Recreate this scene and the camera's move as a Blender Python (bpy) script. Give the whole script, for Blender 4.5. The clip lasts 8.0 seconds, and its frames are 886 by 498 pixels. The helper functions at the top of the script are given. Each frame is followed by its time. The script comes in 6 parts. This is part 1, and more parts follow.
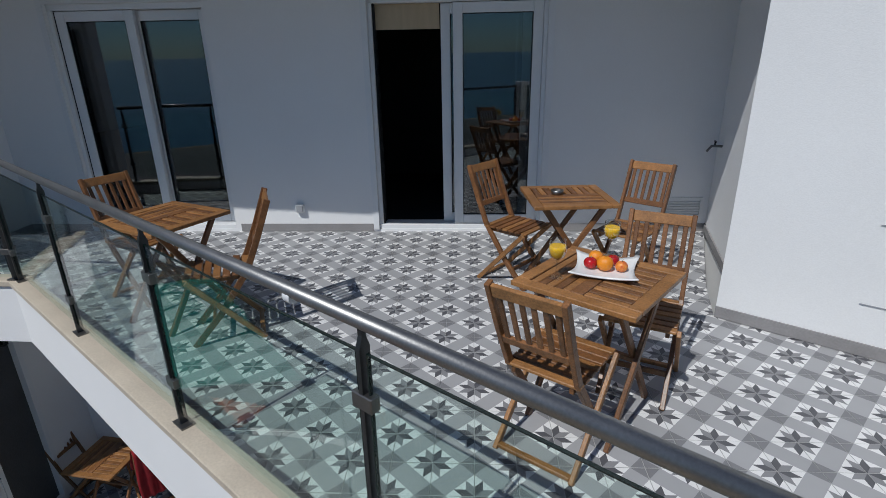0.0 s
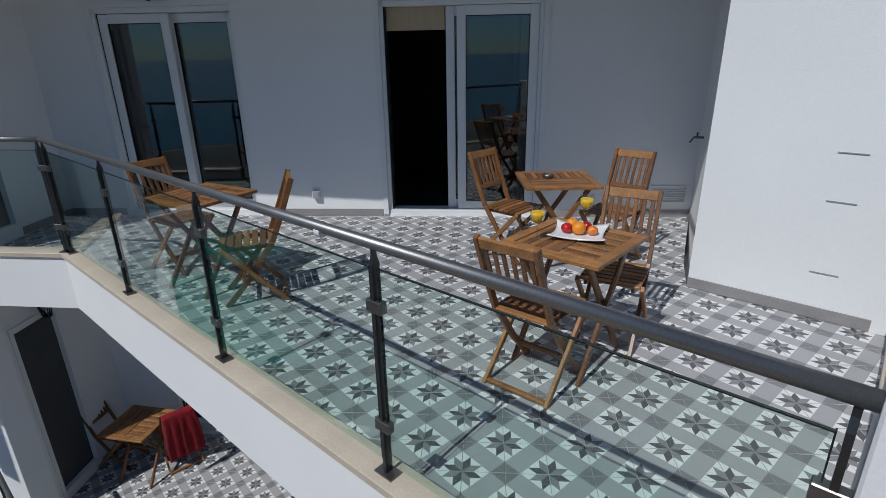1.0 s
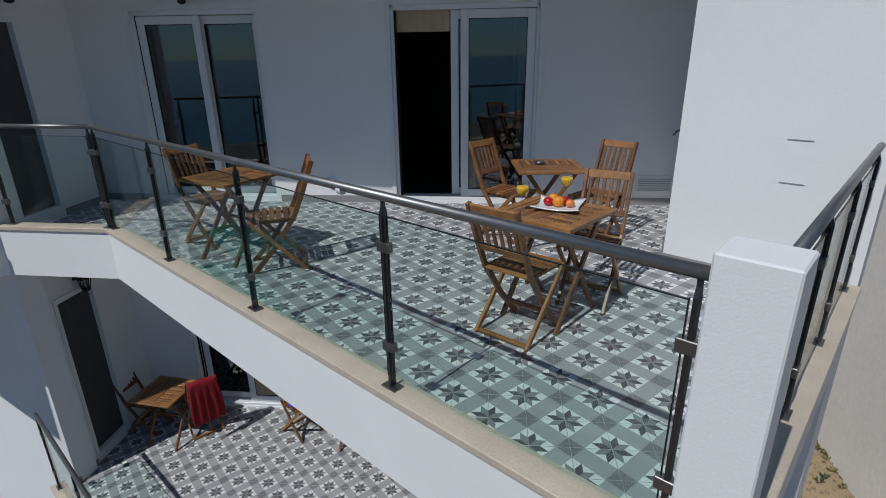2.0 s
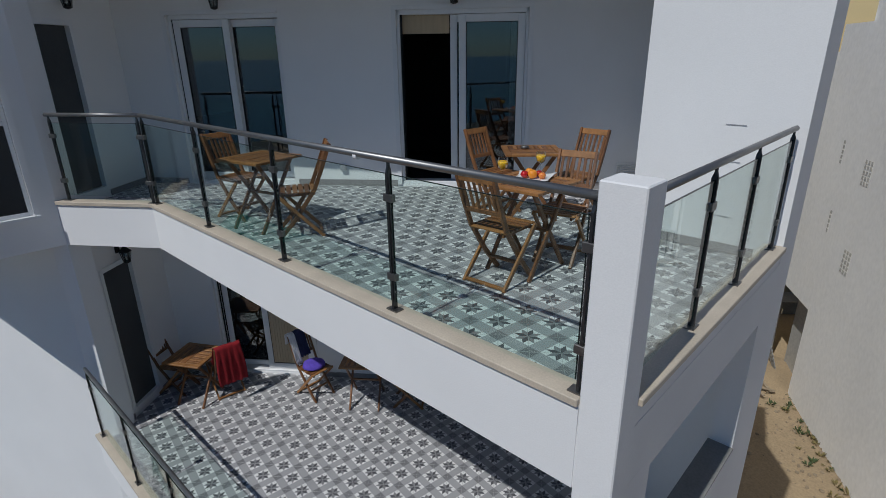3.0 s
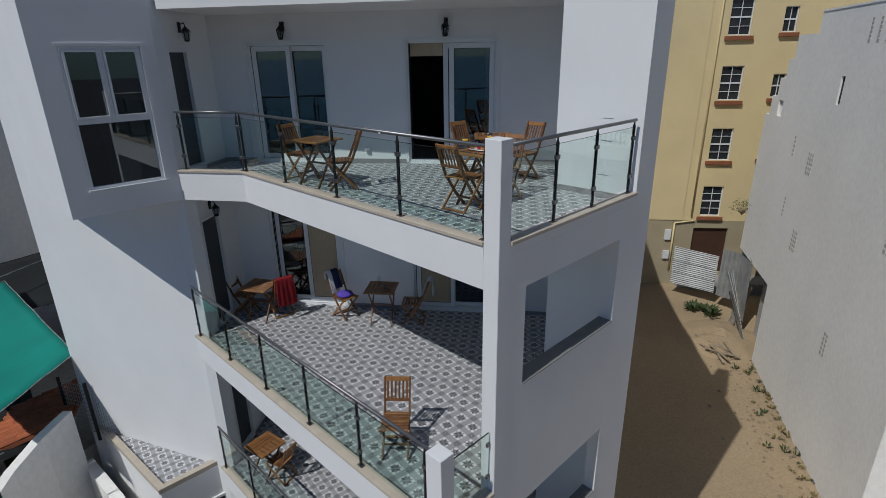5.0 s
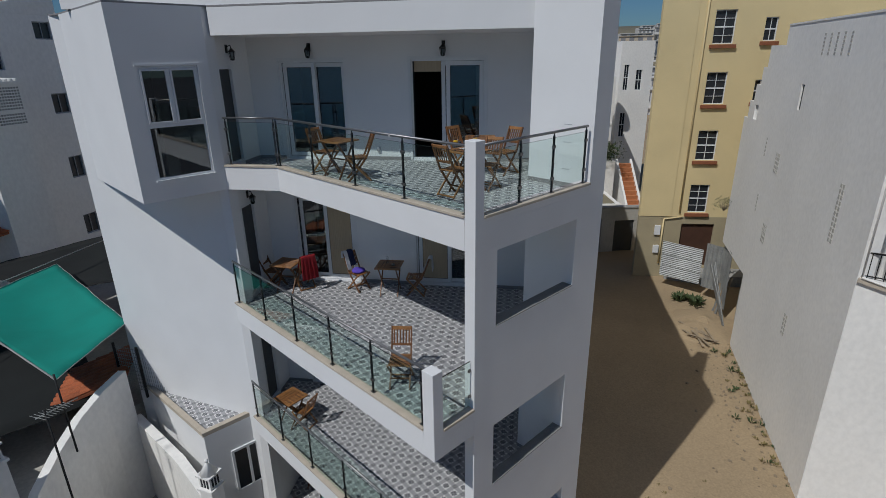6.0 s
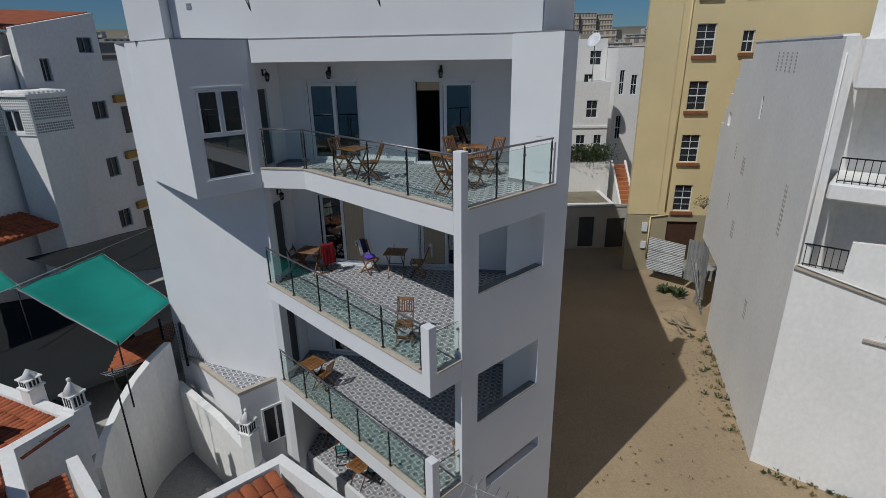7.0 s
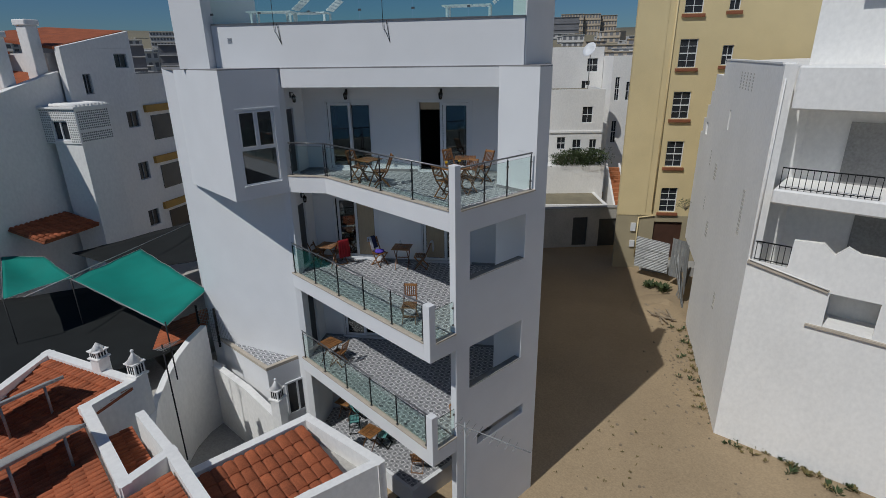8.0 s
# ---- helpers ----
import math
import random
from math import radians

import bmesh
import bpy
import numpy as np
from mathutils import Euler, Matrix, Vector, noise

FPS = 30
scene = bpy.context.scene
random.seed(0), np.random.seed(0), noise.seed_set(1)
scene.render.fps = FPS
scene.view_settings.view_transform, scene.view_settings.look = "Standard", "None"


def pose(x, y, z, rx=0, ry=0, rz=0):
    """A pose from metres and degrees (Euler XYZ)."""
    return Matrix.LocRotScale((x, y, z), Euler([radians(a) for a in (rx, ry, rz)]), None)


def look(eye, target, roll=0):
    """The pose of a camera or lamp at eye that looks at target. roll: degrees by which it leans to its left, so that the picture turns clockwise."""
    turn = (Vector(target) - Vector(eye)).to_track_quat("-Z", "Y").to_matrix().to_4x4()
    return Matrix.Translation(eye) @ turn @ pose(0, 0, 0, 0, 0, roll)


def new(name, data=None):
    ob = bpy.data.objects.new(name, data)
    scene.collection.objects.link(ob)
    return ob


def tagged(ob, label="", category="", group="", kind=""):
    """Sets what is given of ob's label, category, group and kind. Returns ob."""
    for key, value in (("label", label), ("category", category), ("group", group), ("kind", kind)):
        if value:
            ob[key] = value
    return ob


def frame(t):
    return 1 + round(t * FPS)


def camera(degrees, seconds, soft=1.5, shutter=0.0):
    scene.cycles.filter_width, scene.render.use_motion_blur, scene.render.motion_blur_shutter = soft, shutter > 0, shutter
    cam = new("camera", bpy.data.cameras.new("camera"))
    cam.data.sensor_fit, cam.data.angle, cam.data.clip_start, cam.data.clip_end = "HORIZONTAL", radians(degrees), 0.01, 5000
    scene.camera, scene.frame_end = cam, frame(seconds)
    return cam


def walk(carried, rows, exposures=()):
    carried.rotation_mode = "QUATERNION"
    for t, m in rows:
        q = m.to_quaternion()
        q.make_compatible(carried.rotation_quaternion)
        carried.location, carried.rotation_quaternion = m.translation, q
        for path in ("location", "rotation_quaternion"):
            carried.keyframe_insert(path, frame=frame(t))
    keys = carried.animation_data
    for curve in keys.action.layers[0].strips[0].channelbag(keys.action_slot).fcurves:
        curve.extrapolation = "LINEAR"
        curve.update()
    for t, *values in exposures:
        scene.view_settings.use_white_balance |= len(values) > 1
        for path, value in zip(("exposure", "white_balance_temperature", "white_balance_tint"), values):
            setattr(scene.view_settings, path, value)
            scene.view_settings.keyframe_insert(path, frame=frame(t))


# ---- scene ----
cam = camera(79.8, 8.0, soft=0.45)
PATH = [
    (0, (0.235, -0.066, 1.651), (-0.981, 1.361, 0.952), -1.1),
    (0.5, (0.419, -0.24, 1.638), (-0.811, 1.176, 0.942), -1.1),
    (1, (0.59, -0.393, 1.628), (-0.655, 1.011, 0.934), -1.1),
    (1.5, (0.782, -0.561, 1.616), (-0.478, 0.831, 0.926), -1.0),
    (3, (1.582, -1.258, 1.595), (0.291, 0.106, 0.908), -0.8),
    (3.5, (2.045, -1.623, 1.603), (0.739, -0.273, 0.916), -1.0),
    (4, (2.539, -2.034, 1.658), (1.224, -0.693, 0.97), -0.9),
    (4.5, (3.148, -2.555, 1.751), (1.827, -1.221, 1.063), -0.9),
    (6, (5.314, -4.329, 2.152), (3.965, -3.021, 1.466), -0.9),
    (6.5, (6.186, -5.038, 2.379), (4.83, -3.738, 1.694), -0.9),
    (7, (7.04, -5.723, 2.666), (5.677, -4.43, 1.979), -0.9),
    (7.5, (7.952, -6.464, 3.013), (6.582, -5.179, 2.327), -0.9),
    (8, (8.762, -7.155, 3.343), (7.388, -5.874, 2.656), -0.9),
]
walk(cam, [(t, look(eye, target, roll)) for t, eye, target, roll in PATH], [(0, 0.08, 6220, 8), (1.5, 0.0, 6220, 8), (3, -0.14, 6220, 8), (4.5, -0.2, 6220, 8), (6.5, -0.26, 6220, 8), (8, -0.28, 6220, 8)])

# ---- light ----
SUN_FALL = 0.775         # metres the light goes north for each metre that it drops
sun_height = math.atan(1 / SUN_FALL)
world = bpy.data.worlds.new("sky")
world.use_nodes = True
scene.world = world
sky = world.node_tree.nodes.new("ShaderNodeTexSky")
sky.sky_type = "NISHITA"
sky.sun_disc = False
sky.sun_elevation = sun_height
sky.sun_rotation = radians(180)
sky.air_density, sky.dust_density, sky.ozone_density = 1.0, 0.2, 4.0
deep = world.node_tree.nodes.new("ShaderNodeMix")
deep.data_type, deep.blend_type = "RGBA", "MULTIPLY"
deep.inputs["Factor"].default_value, deep.inputs["B"].default_value = 1.0, (0.59, 0.87, 1.15, 1)
world.node_tree.links.new(sky.outputs[0], deep.inputs["A"])
world.node_tree.links.new(deep.outputs["Result"], world.node_tree.nodes["Background"].inputs[0])
world.node_tree.nodes["Background"].inputs[1].default_value = 0.038
sun_data = bpy.data.lights.new("sun", "SUN")
sun_data.energy, sun_data.angle, sun_data.color = 2.85, radians(0.5), (1.0, 0.97, 0.93)
sun = new("sun", sun_data)
sun.matrix_world = look((0.4, -SUN_FALL * 20, 20), (0, 0, 0))

# ---- materials ----
def nodes_of(name):
    m = bpy.data.materials.new(name)
    m.use_nodes = True
    return m, m.node_tree.nodes, m.node_tree.links, m.node_tree.nodes["Principled BSDF"]


def mat(name, color, rough=0.7, metal=0.0, vary=0.12, scale=3.0, grain=60.0, bump=0.15, stretch=(1, 1, 1), tint=None, per_piece=0.0, local=False):
    """A surface with broad stains, fine grain and a little relief."""
    m, n, l, p = nodes_of(name)
    if local:
        co = n.new("ShaderNodeTexCoord").outputs["Object"]
    else:
        co = n.new("ShaderNodeNewGeometry").outputs["Position"]
    mp = n.new("ShaderNodeMapping")
    mp.inputs["Scale"].default_value = stretch
    l.new(co, mp.inputs["Vector"])
    a = n.new("ShaderNodeTexNoise")
    a.inputs["Scale"].default_value, a.inputs["Detail"].default_value = scale, 6
    b = n.new("ShaderNodeTexNoise")
    b.inputs["Scale"].default_value, b.inputs["Detail"].default_value = grain, 4
    l.new(mp.outputs[0], a.inputs["Vector"])
    l.new(mp.outputs[0], b.inputs["Vector"])
    mid = n.new("ShaderNodeMath")
    mid.operation = "ADD"
    l.new(a.outputs[0], mid.inputs[0])
    l.new(b.outputs[0], mid.inputs[1])
    ramp = n.new("ShaderNodeMapRange")
    ramp.inputs["From Min"].default_value, ramp.inputs["From Max"].default_value = 0.65, 1.35
    l.new(mid.outputs[0], ramp.inputs["Value"])
    mix = n.new("ShaderNodeMix")
    mix.data_type = "RGBA"
    dark = tint or tuple(c * (1 - vary * 1.3) for c in color)
    light = tuple(min(c * (1 + vary), 0.95) for c in color)
    mix.inputs["A"].default_value, mix.inputs["B"].default_value = (*dark, 1), (*light, 1)
    l.new(ramp.outputs[0], mix.inputs["Factor"])
    out = mix.outputs["Result"]
    if per_piece:
        info = n.new("ShaderNodeObjectInfo")
        hsv = n.new("ShaderNodeHueSaturation")
        r = n.new("ShaderNodeMapRange")
        r.inputs["To Min"].default_value, r.inputs["To Max"].default_value = 1 - per_piece, 1 + per_piece
        l.new(info.outputs["Random"], r.inputs["Value"])
        l.new(r.outputs[0], hsv.inputs["Value"])
        l.new(out, hsv.inputs["Color"])
        out = hsv.outputs[0]
    l.new(out, p.inputs["Base Color"])
    p.inputs["Roughness"].default_value, p.inputs["Metallic"].default_value = rough, metal
    bp = n.new("ShaderNodeBump")
    bp.inputs["Strength"].default_value, bp.inputs["Distance"].default_value = bump, 0.01
    l.new(mid.outputs[0], bp.inputs["Height"])
    l.new(bp.outputs[0], p.inputs["Normal"])
    return m


def glass(name, tint, gloss=0.06, rough=0.0):
    """Clear pane: tinted see-through with a mirror sheen that grows at grazing angles."""
    m, n, l, p = nodes_of(name)
    n.remove(p)
    tr = n.new("ShaderNodeBsdfTransparent")
    tr.inputs[0].default_value = (*tint, 1)
    gl = n.new("ShaderNodeBsdfGlossy")
    gl.inputs["Roughness"].default_value = rough
    fr = n.new("ShaderNodeLayerWeight")
    fr.inputs[0].default_value = 0.5
    pw = n.new("ShaderNodeMath")
    pw.operation = "POWER"
    pw.inputs[1].default_value = 4.0
    l.new(fr.outputs["Facing"], pw.inputs[0])
    ad = n.new("ShaderNodeMath")
    ad.operation = "MULTIPLY_ADD"
    ad.inputs[1].default_value = 0.75
    ad.inputs[2].default_value = gloss
    l.new(pw.outputs[0], ad.inputs[0])
    mx = n.new("ShaderNodeMixShader")
    l.new(ad.outputs[0], mx.inputs[0])
    l.new(tr.outputs[0], mx.inputs[1])
    l.new(gl.outputs[0], mx.inputs[2])
    l.new(mx.outputs[0], n["Material Output"].inputs[0])
    return m


def tile_material(name, a=0.2525, turn=-8.0, origin=(-0.77, 0.985)):
    """Encaustic tile: eight-pointed two-tone stars in white squares between grey bands."""
    m, n, l, p = nodes_of(name)

    def op(kind, x, y=None):
        k = n.new("ShaderNodeMath")
        k.operation = kind
        for i, v in enumerate((x, y)):
            if v is None:
                continue
            if isinstance(v, (int, float)):
                k.inputs[i].default_value = v
            else:
                l.new(v, k.inputs[i])
        return k.outputs[0]

    pos = n.new("ShaderNodeSeparateXYZ")
    l.new(n.new("ShaderNodeNewGeometry").outputs["Position"], pos.inputs[0])
    c, s = math.cos(radians(turn)) / a, math.sin(radians(turn)) / a
    dx, dy = op("SUBTRACT", pos.outputs[0], origin[0]), op("SUBTRACT", pos.outputs[1], origin[1])
    u0 = op("ADD", op("MULTIPLY", dx, c), op("MULTIPLY", dy, s))
    v0 = op("SUBTRACT", op("MULTIPLY", dy, c), op("MULTIPLY", dx, s))
    u = op("SUBTRACT", op("FRACT", op("ADD", u0, 0.5)), 0.5)
    v = op("SUBTRACT", op("FRACT", op("ADD", v0, 0.5)), 0.5)
    au, av = op("ABSOLUTE", u), op("ABSOLUTE", v)
    band = op("GREATER_THAN", op("MAXIMUM", au, av), 0.325)
    cross = op("GREATER_THAN", op("MINIMUM", au, av), 0.325)
    ang = op("DIVIDE", op("ADD", op("ARCTAN2", v, u), math.pi), math.pi / 4)
    sector = op("SUBTRACT", op("FRACT", ang), 0.5)
    r = op("SQRT", op("ADD", op("MULTIPLY", u, u), op("MULTIPLY", v, v)))
    phi = op("MULTIPLY", sector, math.pi / 4)
    along, side = op("MULTIPLY", r, op("COSINE", phi)), op("ABSOLUTE", op("MULTIPLY", r, op("SINE", phi)))
    lim = op("MULTIPLY", op("MINIMUM", along, op("SUBTRACT", 0.36, along)), math.tan(radians(22.5)))
    star = op("LESS_THAN", side, lim)
    odd = op("GREATER_THAN", op("FRACT", op("MULTIPLY", op("FLOOR", ang), 0.5)), 0.25)
    sm, df = op("ADD", u, v), op("SUBTRACT", u, v)
    near = op("MINIMUM", op("ABSOLUTE", op("SUBTRACT", op("FRACT", op("ADD", sm, 0.5)), 0.5)), op("ABSOLUTE", op("SUBTRACT", op("FRACT", op("ADD", df, 0.5)), 0.5)))
    joint = op("LESS_THAN", near, 0.008)

    def mixed(fac, x, y):
        k = n.new("ShaderNodeMix")
        k.data_type = "RGBA"
        l.new(fac, k.inputs["Factor"])
        for nm, val in (("A", x), ("B", y)):
            if isinstance(val, tuple):
                k.inputs[nm].default_value = (*val, 1)
            else:
                l.new(val, k.inputs[nm])
        return k.outputs["Result"]

    col = mixed(band, (0.74, 0.735, 0.73), (0.36, 0.36, 0.37))
    col = mixed(cross, col, (0.20, 0.20, 0.21))
    col = mixed(star, col, mixed(odd, (0.095, 0.095, 0.105), (0.235, 0.235, 0.245)))
    col = mixed(joint, col, (0.46, 0.46, 0.455))
    ns = n.new("ShaderNodeTexNoise")
    ns.inputs["Scale"].default_value, ns.inputs["Detail"].default_value = 2.2, 8
    l.new(n["Geometry"].outputs["Position"], ns.inputs["Vector"])
    info = n.new("ShaderNodeObjectInfo")
    hs = n.new("ShaderNodeHueSaturation")
    l.new(op("ADD", op("MULTIPLY", ns.outputs[0], 0.28), op("ADD", op("MULTIPLY", info.outputs["Random"], 0.06), 0.83)), hs.inputs["Value"])
    l.new(col, hs.inputs["Color"])
    l.new(hs.outputs[0], p.inputs["Base Color"])
    l.new(op("ADD", op("MULTIPLY", ns.outputs[0], 0.25), 0.32), p.inputs["Roughness"])
    return m


M_WHITE = mat("white_render", (0.80, 0.80, 0.80), 0.85, vary=0.035, scale=1.1, grain=120, bump=0.10)
M_DARK_GREY = mat("dark_grey", (0.22, 0.22, 0.21), 0.7, vary=0.15, scale=3, grain=40, bump=0.1)
M_WHITE_OLD = mat("weathered_whitewash", (0.88, 0.86, 0.82), 0.9, vary=0.07, scale=0.35, grain=9, bump=0.02, stretch=(1, 1, 0.7))
M_STONE = mat("beige_limestone", (0.52, 0.45, 0.36), 0.55, vary=0.12, scale=5, grain=90, bump=0.08)
M_SKIRT = mat("grey_skirting", (0.27, 0.26, 0.26), 0.6, vary=0.10, scale=6, grain=80)
M_STEEL = mat("grey_painted_steel", (0.25, 0.25, 0.25), 0.42, 0.85, vary=0.12, scale=9, grain=150, bump=0.04)
M_POST = mat("dark_steel_post", (0.075, 0.078, 0.082), 0.36, 0.8, vary=0.12, scale=9, grain=150, bump=0.04)
M_CLAMP = mat("brushed_clamp", (0.20, 0.196, 0.19), 0.38, 0.9, vary=0.1, scale=20, grain=200, bump=0.03)
M_GLASS = glass("balustrade_glass", (0.905, 0.97, 0.95), 0.02)
M_PANE = glass("window_glass", (0.50, 0.55, 0.56), 0.14)
M_ALU = mat("white_aluminium", (0.76, 0.77, 0.78), 0.35, vary=0.03, scale=4, grain=80, bump=0.02)
M_GREY_ALU = mat("grey_aluminium", (0.33, 0.34, 0.36), 0.4, vary=0.05, scale=4, grain=80, bump=0.02)
# near-black that stands in for the shade of rooms and openings
M_SHADE_BLACK = mat("shade_black", (0.03, 0.03, 0.032), 0.9, vary=0.1)
M_DOOR = mat("dark_door", (0.055, 0.058, 0.06), 0.45, vary=0.2, scale=4, grain=60)
M_CURTAIN = mat("beige_blind", (0.50, 0.40, 0.27), 0.9, vary=0.08, scale=3, grain=140, stretch=(8, 8, 1))
M_WOOD = mat("oiled_acacia", (0.185, 0.080, 0.029), 0.38, vary=0.42, scale=11, grain=95, bump=0.12, stretch=(1, 1, 1), per_piece=0.22, local=True)
M_WOOD_PALE = mat("pale_acacia", (0.30, 0.140, 0.047), 0.40, vary=0.36, scale=11, grain=95, bump=0.12, per_piece=0.15, local=True)
M_TILE = tile_material("star_tile")
M_IRON = mat("black_iron", (0.02, 0.02, 0.02), 0.5, 0.5, vary=0.2, scale=20)
M_SEA = mat("sea_water", (0.015, 0.045, 0.075), 0.2, vary=0.2, scale=0.05, grain=0.6, bump=0.4)
M_ASPHALT = mat("asphalt", (0.06, 0.06, 0.062), 0.9, vary=0.2, scale=0.8, grain=40, bump=0.3)
M_CRUMB = mat("earth_crumbs", (0.27, 0.21, 0.14), 0.95, vary=0.2, scale=5)
M_EDGE = mat("dark_glass_edge", (0.010, 0.020, 0.018), 0.25, vary=0.2, scale=8)
M_DIRT = mat("sandy_dirt", (0.365, 0.272, 0.165), 0.95, vary=0.22, scale=0.22, grain=18, bump=0.3)

M_YELLOW = mat("yellow_render", (0.74, 0.60, 0.33), 0.9, vary=0.07, scale=0.6, grain=30, bump=0.15)
M_YELLOW_BASE = mat("beige_render", (0.40, 0.34, 0.22), 0.9, vary=0.10, scale=0.8, grain=30, bump=0.15)
M_SILL = mat("terracotta_sill", (0.28, 0.10, 0.045), 0.8, vary=0.15, scale=4)
M_TERRA = mat("terracotta_tile", (0.38, 0.105, 0.040), 0.85, vary=0.25, scale=2.5, grain=30, bump=0.2, per_piece=0.18)
M_TERRA_BED = mat("terracotta_bed", (0.33, 0.10, 0.045), 0.9, vary=0.2, scale=2.5)
M_NET = mat("green_shade_net", (0.0, 0.22, 0.17), 0.8, vary=0.12, scale=1.2, grain=180, bump=0.1)
M_DARKNET = mat("dark_shade_net", (0.010, 0.012, 0.012), 0.95, vary=0.35, scale=0.9, grain=120, bump=0.1)
M_GARAGE = mat("brown_garage_door", (0.075, 0.035, 0.022), 0.6, vary=0.15, scale=3)
M_ZINC = mat("weathered_zinc", (0.34, 0.345, 0.335), 0.55, 0.35, vary=0.22, scale=2.0, grain=20)
M_OLIVE = mat("olive_roof", (0.24, 0.21, 0.14), 0.9, vary=0.2, scale=1.0)
M_STEP = mat("orange_steps", (0.48, 0.19, 0.08), 0.8, vary=0.15, scale=4)
M_CONCRETE = mat("grey_concrete", (0.36, 0.35, 0.33), 0.9, vary=0.2, scale=0.9, grain=14, bump=0.3)
# grey with the shade of a whitewashed wall put into its colour
M_SHADE_WALL = mat("shaded_wall", (0.46, 0.44, 0.40), 0.9, vary=0.18, scale=0.8, grain=12, bump=0.3)
M_LEAF = mat("leaf_green", (0.05, 0.075, 0.022), 0.7, vary=0.4, scale=12)
M_DRY = mat("dry_weed", (0.20, 0.16, 0.06), 0.8, vary=0.35, scale=12)
M_PLANK = mat("grey_planks", (0.32, 0.25, 0.17), 0.85, vary=0.3, scale=5)
M_WINDARK = mat("dark_window", (0.03, 0.034, 0.04), 0.15, vary=0.2)
M_OCHRE = mat("ochre_trim", (0.50, 0.30, 0.08), 0.85, vary=0.1)
M_FAR = mat("far_white", (0.62, 0.60, 0.57), 0.9, vary=0.10, scale=0.2)
M_FAR2 = mat("far_tan", (0.50, 0.42, 0.32), 0.9, vary=0.10, scale=0.2)
M_FARGREY = mat("far_grey", (0.20, 0.20, 0.21), 0.9, vary=0.15, scale=0.2)
M_CHINA = mat("white_china", (0.82, 0.82, 0.81), 0.15, vary=0.02, scale=8, bump=0.01)
M_ORANGE = mat("orange_peel", (0.80, 0.27, 0.015), 0.4, vary=0.12, scale=30, grain=250, bump=0.25)
M_APPLE = mat("red_apple", (0.42, 0.012, 0.015), 0.22, vary=0.35, scale=18, bump=0.03)
M_NECT = mat("nectarine", (0.78, 0.30, 0.05), 0.35, vary=0.3, scale=10, bump=0.05, tint=(0.50, 0.05, 0.02))
M_JUICE = mat("orange_juice", (0.95, 0.55, 0.02), 0.2, vary=0.05, scale=20, bump=0.0)
M_GOBLET = glass("goblet_glass", (0.93, 0.945, 0.945), 0.07)
M_RED = mat("red_towel", (0.24, 0.006, 0.012), 0.95, vary=0.25, scale=14, grain=220, bump=0.5)
M_BLUE = mat("navy_cloth", (0.03, 0.035, 0.09), 0.95, vary=0.3, scale=14, grain=200, bump=0.4)
M_PURPLE = mat("violet_towel", (0.10, 0.06, 0.42), 0.95, vary=0.3, scale=14, grain=200, bump=0.4)
M_TEAL = mat("teal_paint", (0.16, 0.42, 0.40), 0.5, vary=0.12, scale=8)
M_TOWEL = mat("white_towel", (0.72, 0.72, 0.74), 0.95, vary=0.1, scale=14, grain=200, bump=0.4)


# ---- mesh tools ----
def box(bm, x0, x1, y0, y1, z0, z1, m=None):
    vs = [bm.verts.new((x, y, z)) for x in (x0, x1) for y in (y0, y1) for z in (z0, z1)]
    if m is not None:
        for v in vs:
            v.co = m @ v.co
    for f in ((0, 1, 3, 2), (4, 6, 7, 5), (0, 4, 5, 1), (2, 3, 7, 6), (0, 2, 6, 4), (1, 5, 7, 3)):
        bm.faces.new([vs[i] for i in f])


def beam(bm, a, b, w, h, up=(0, 0, 1)):
    """A square bar from a to b, w wide and h deep."""
    a, b = Vector(a), Vector(b)
    d = (b - a).normalized()
    side = d.cross(Vector(up))
    if side.length < 1e-4:
        side = d.cross(Vector((0, 1, 0)))
    side.normalize()
    top = side.cross(d).normalized()
    ends = []
    for p in (a, b):
        ends.append([bm.verts.new(p + side * (i * w / 2) + top * (j * h / 2)) for i, j in ((-1, -1), (1, -1), (1, 1), (-1, 1))])
    for i in range(4):
        bm.faces.new((ends[0][i], ends[0][(i + 1) % 4], ends[1][(i + 1) % 4], ends[1][i]))
    bm.faces.new(ends[0][::-1])
    bm.faces.new(ends[1])


def rod(bm, a, b, r, r2=None, n=12, caps=True):
    a, b = Vector(a), Vector(b)
    q = (b - a).to_track_quat("Z", "Y")
    r2 = r if r2 is None else r2
    rings = []
    for p, k in ((a, r), (b, r2)):
        rings.append([bm.verts.new(p + q @ Vector((k * math.cos(2 * math.pi * i / n), k * math.sin(2 * math.pi * i / n), 0))) for i in range(n)])
    for i in range(n):
        f = bm.faces.new((rings[0][i], rings[0][(i + 1) % n], rings[1][(i + 1) % n], rings[1][i]))
        f.smooth = True
    if caps:
        bm.faces.new(rings[0][::-1])
        bm.faces.new(rings[1])


def lathe(bm, profile, n=16, m=None):
    """A turned body from rows of (radius, height)."""
    rings = []
    for r, z in profile:
        ring = [bm.verts.new((r * math.cos(2 * math.pi * i / n), r * math.sin(2 * math.pi * i / n), z)) for i in range(n)]
        rings.append(ring)
    for p, q in zip(rings, rings[1:]):
        for i in range(n):
            bm.faces.new((p[i], p[(i + 1) % n], q[(i + 1) % n], q[i])).smooth = True
    bm.faces.new(rings[0][::-1])
    bm.faces.new(rings[-1])
    if m is not None:
        for ring in rings:
            for v in ring:
                v.co = m @ v.co


def area2(poly):
    return sum(a[0] * b[1] - b[0] * a[1] for a, b in zip(poly, poly[1:] + poly[:1]))


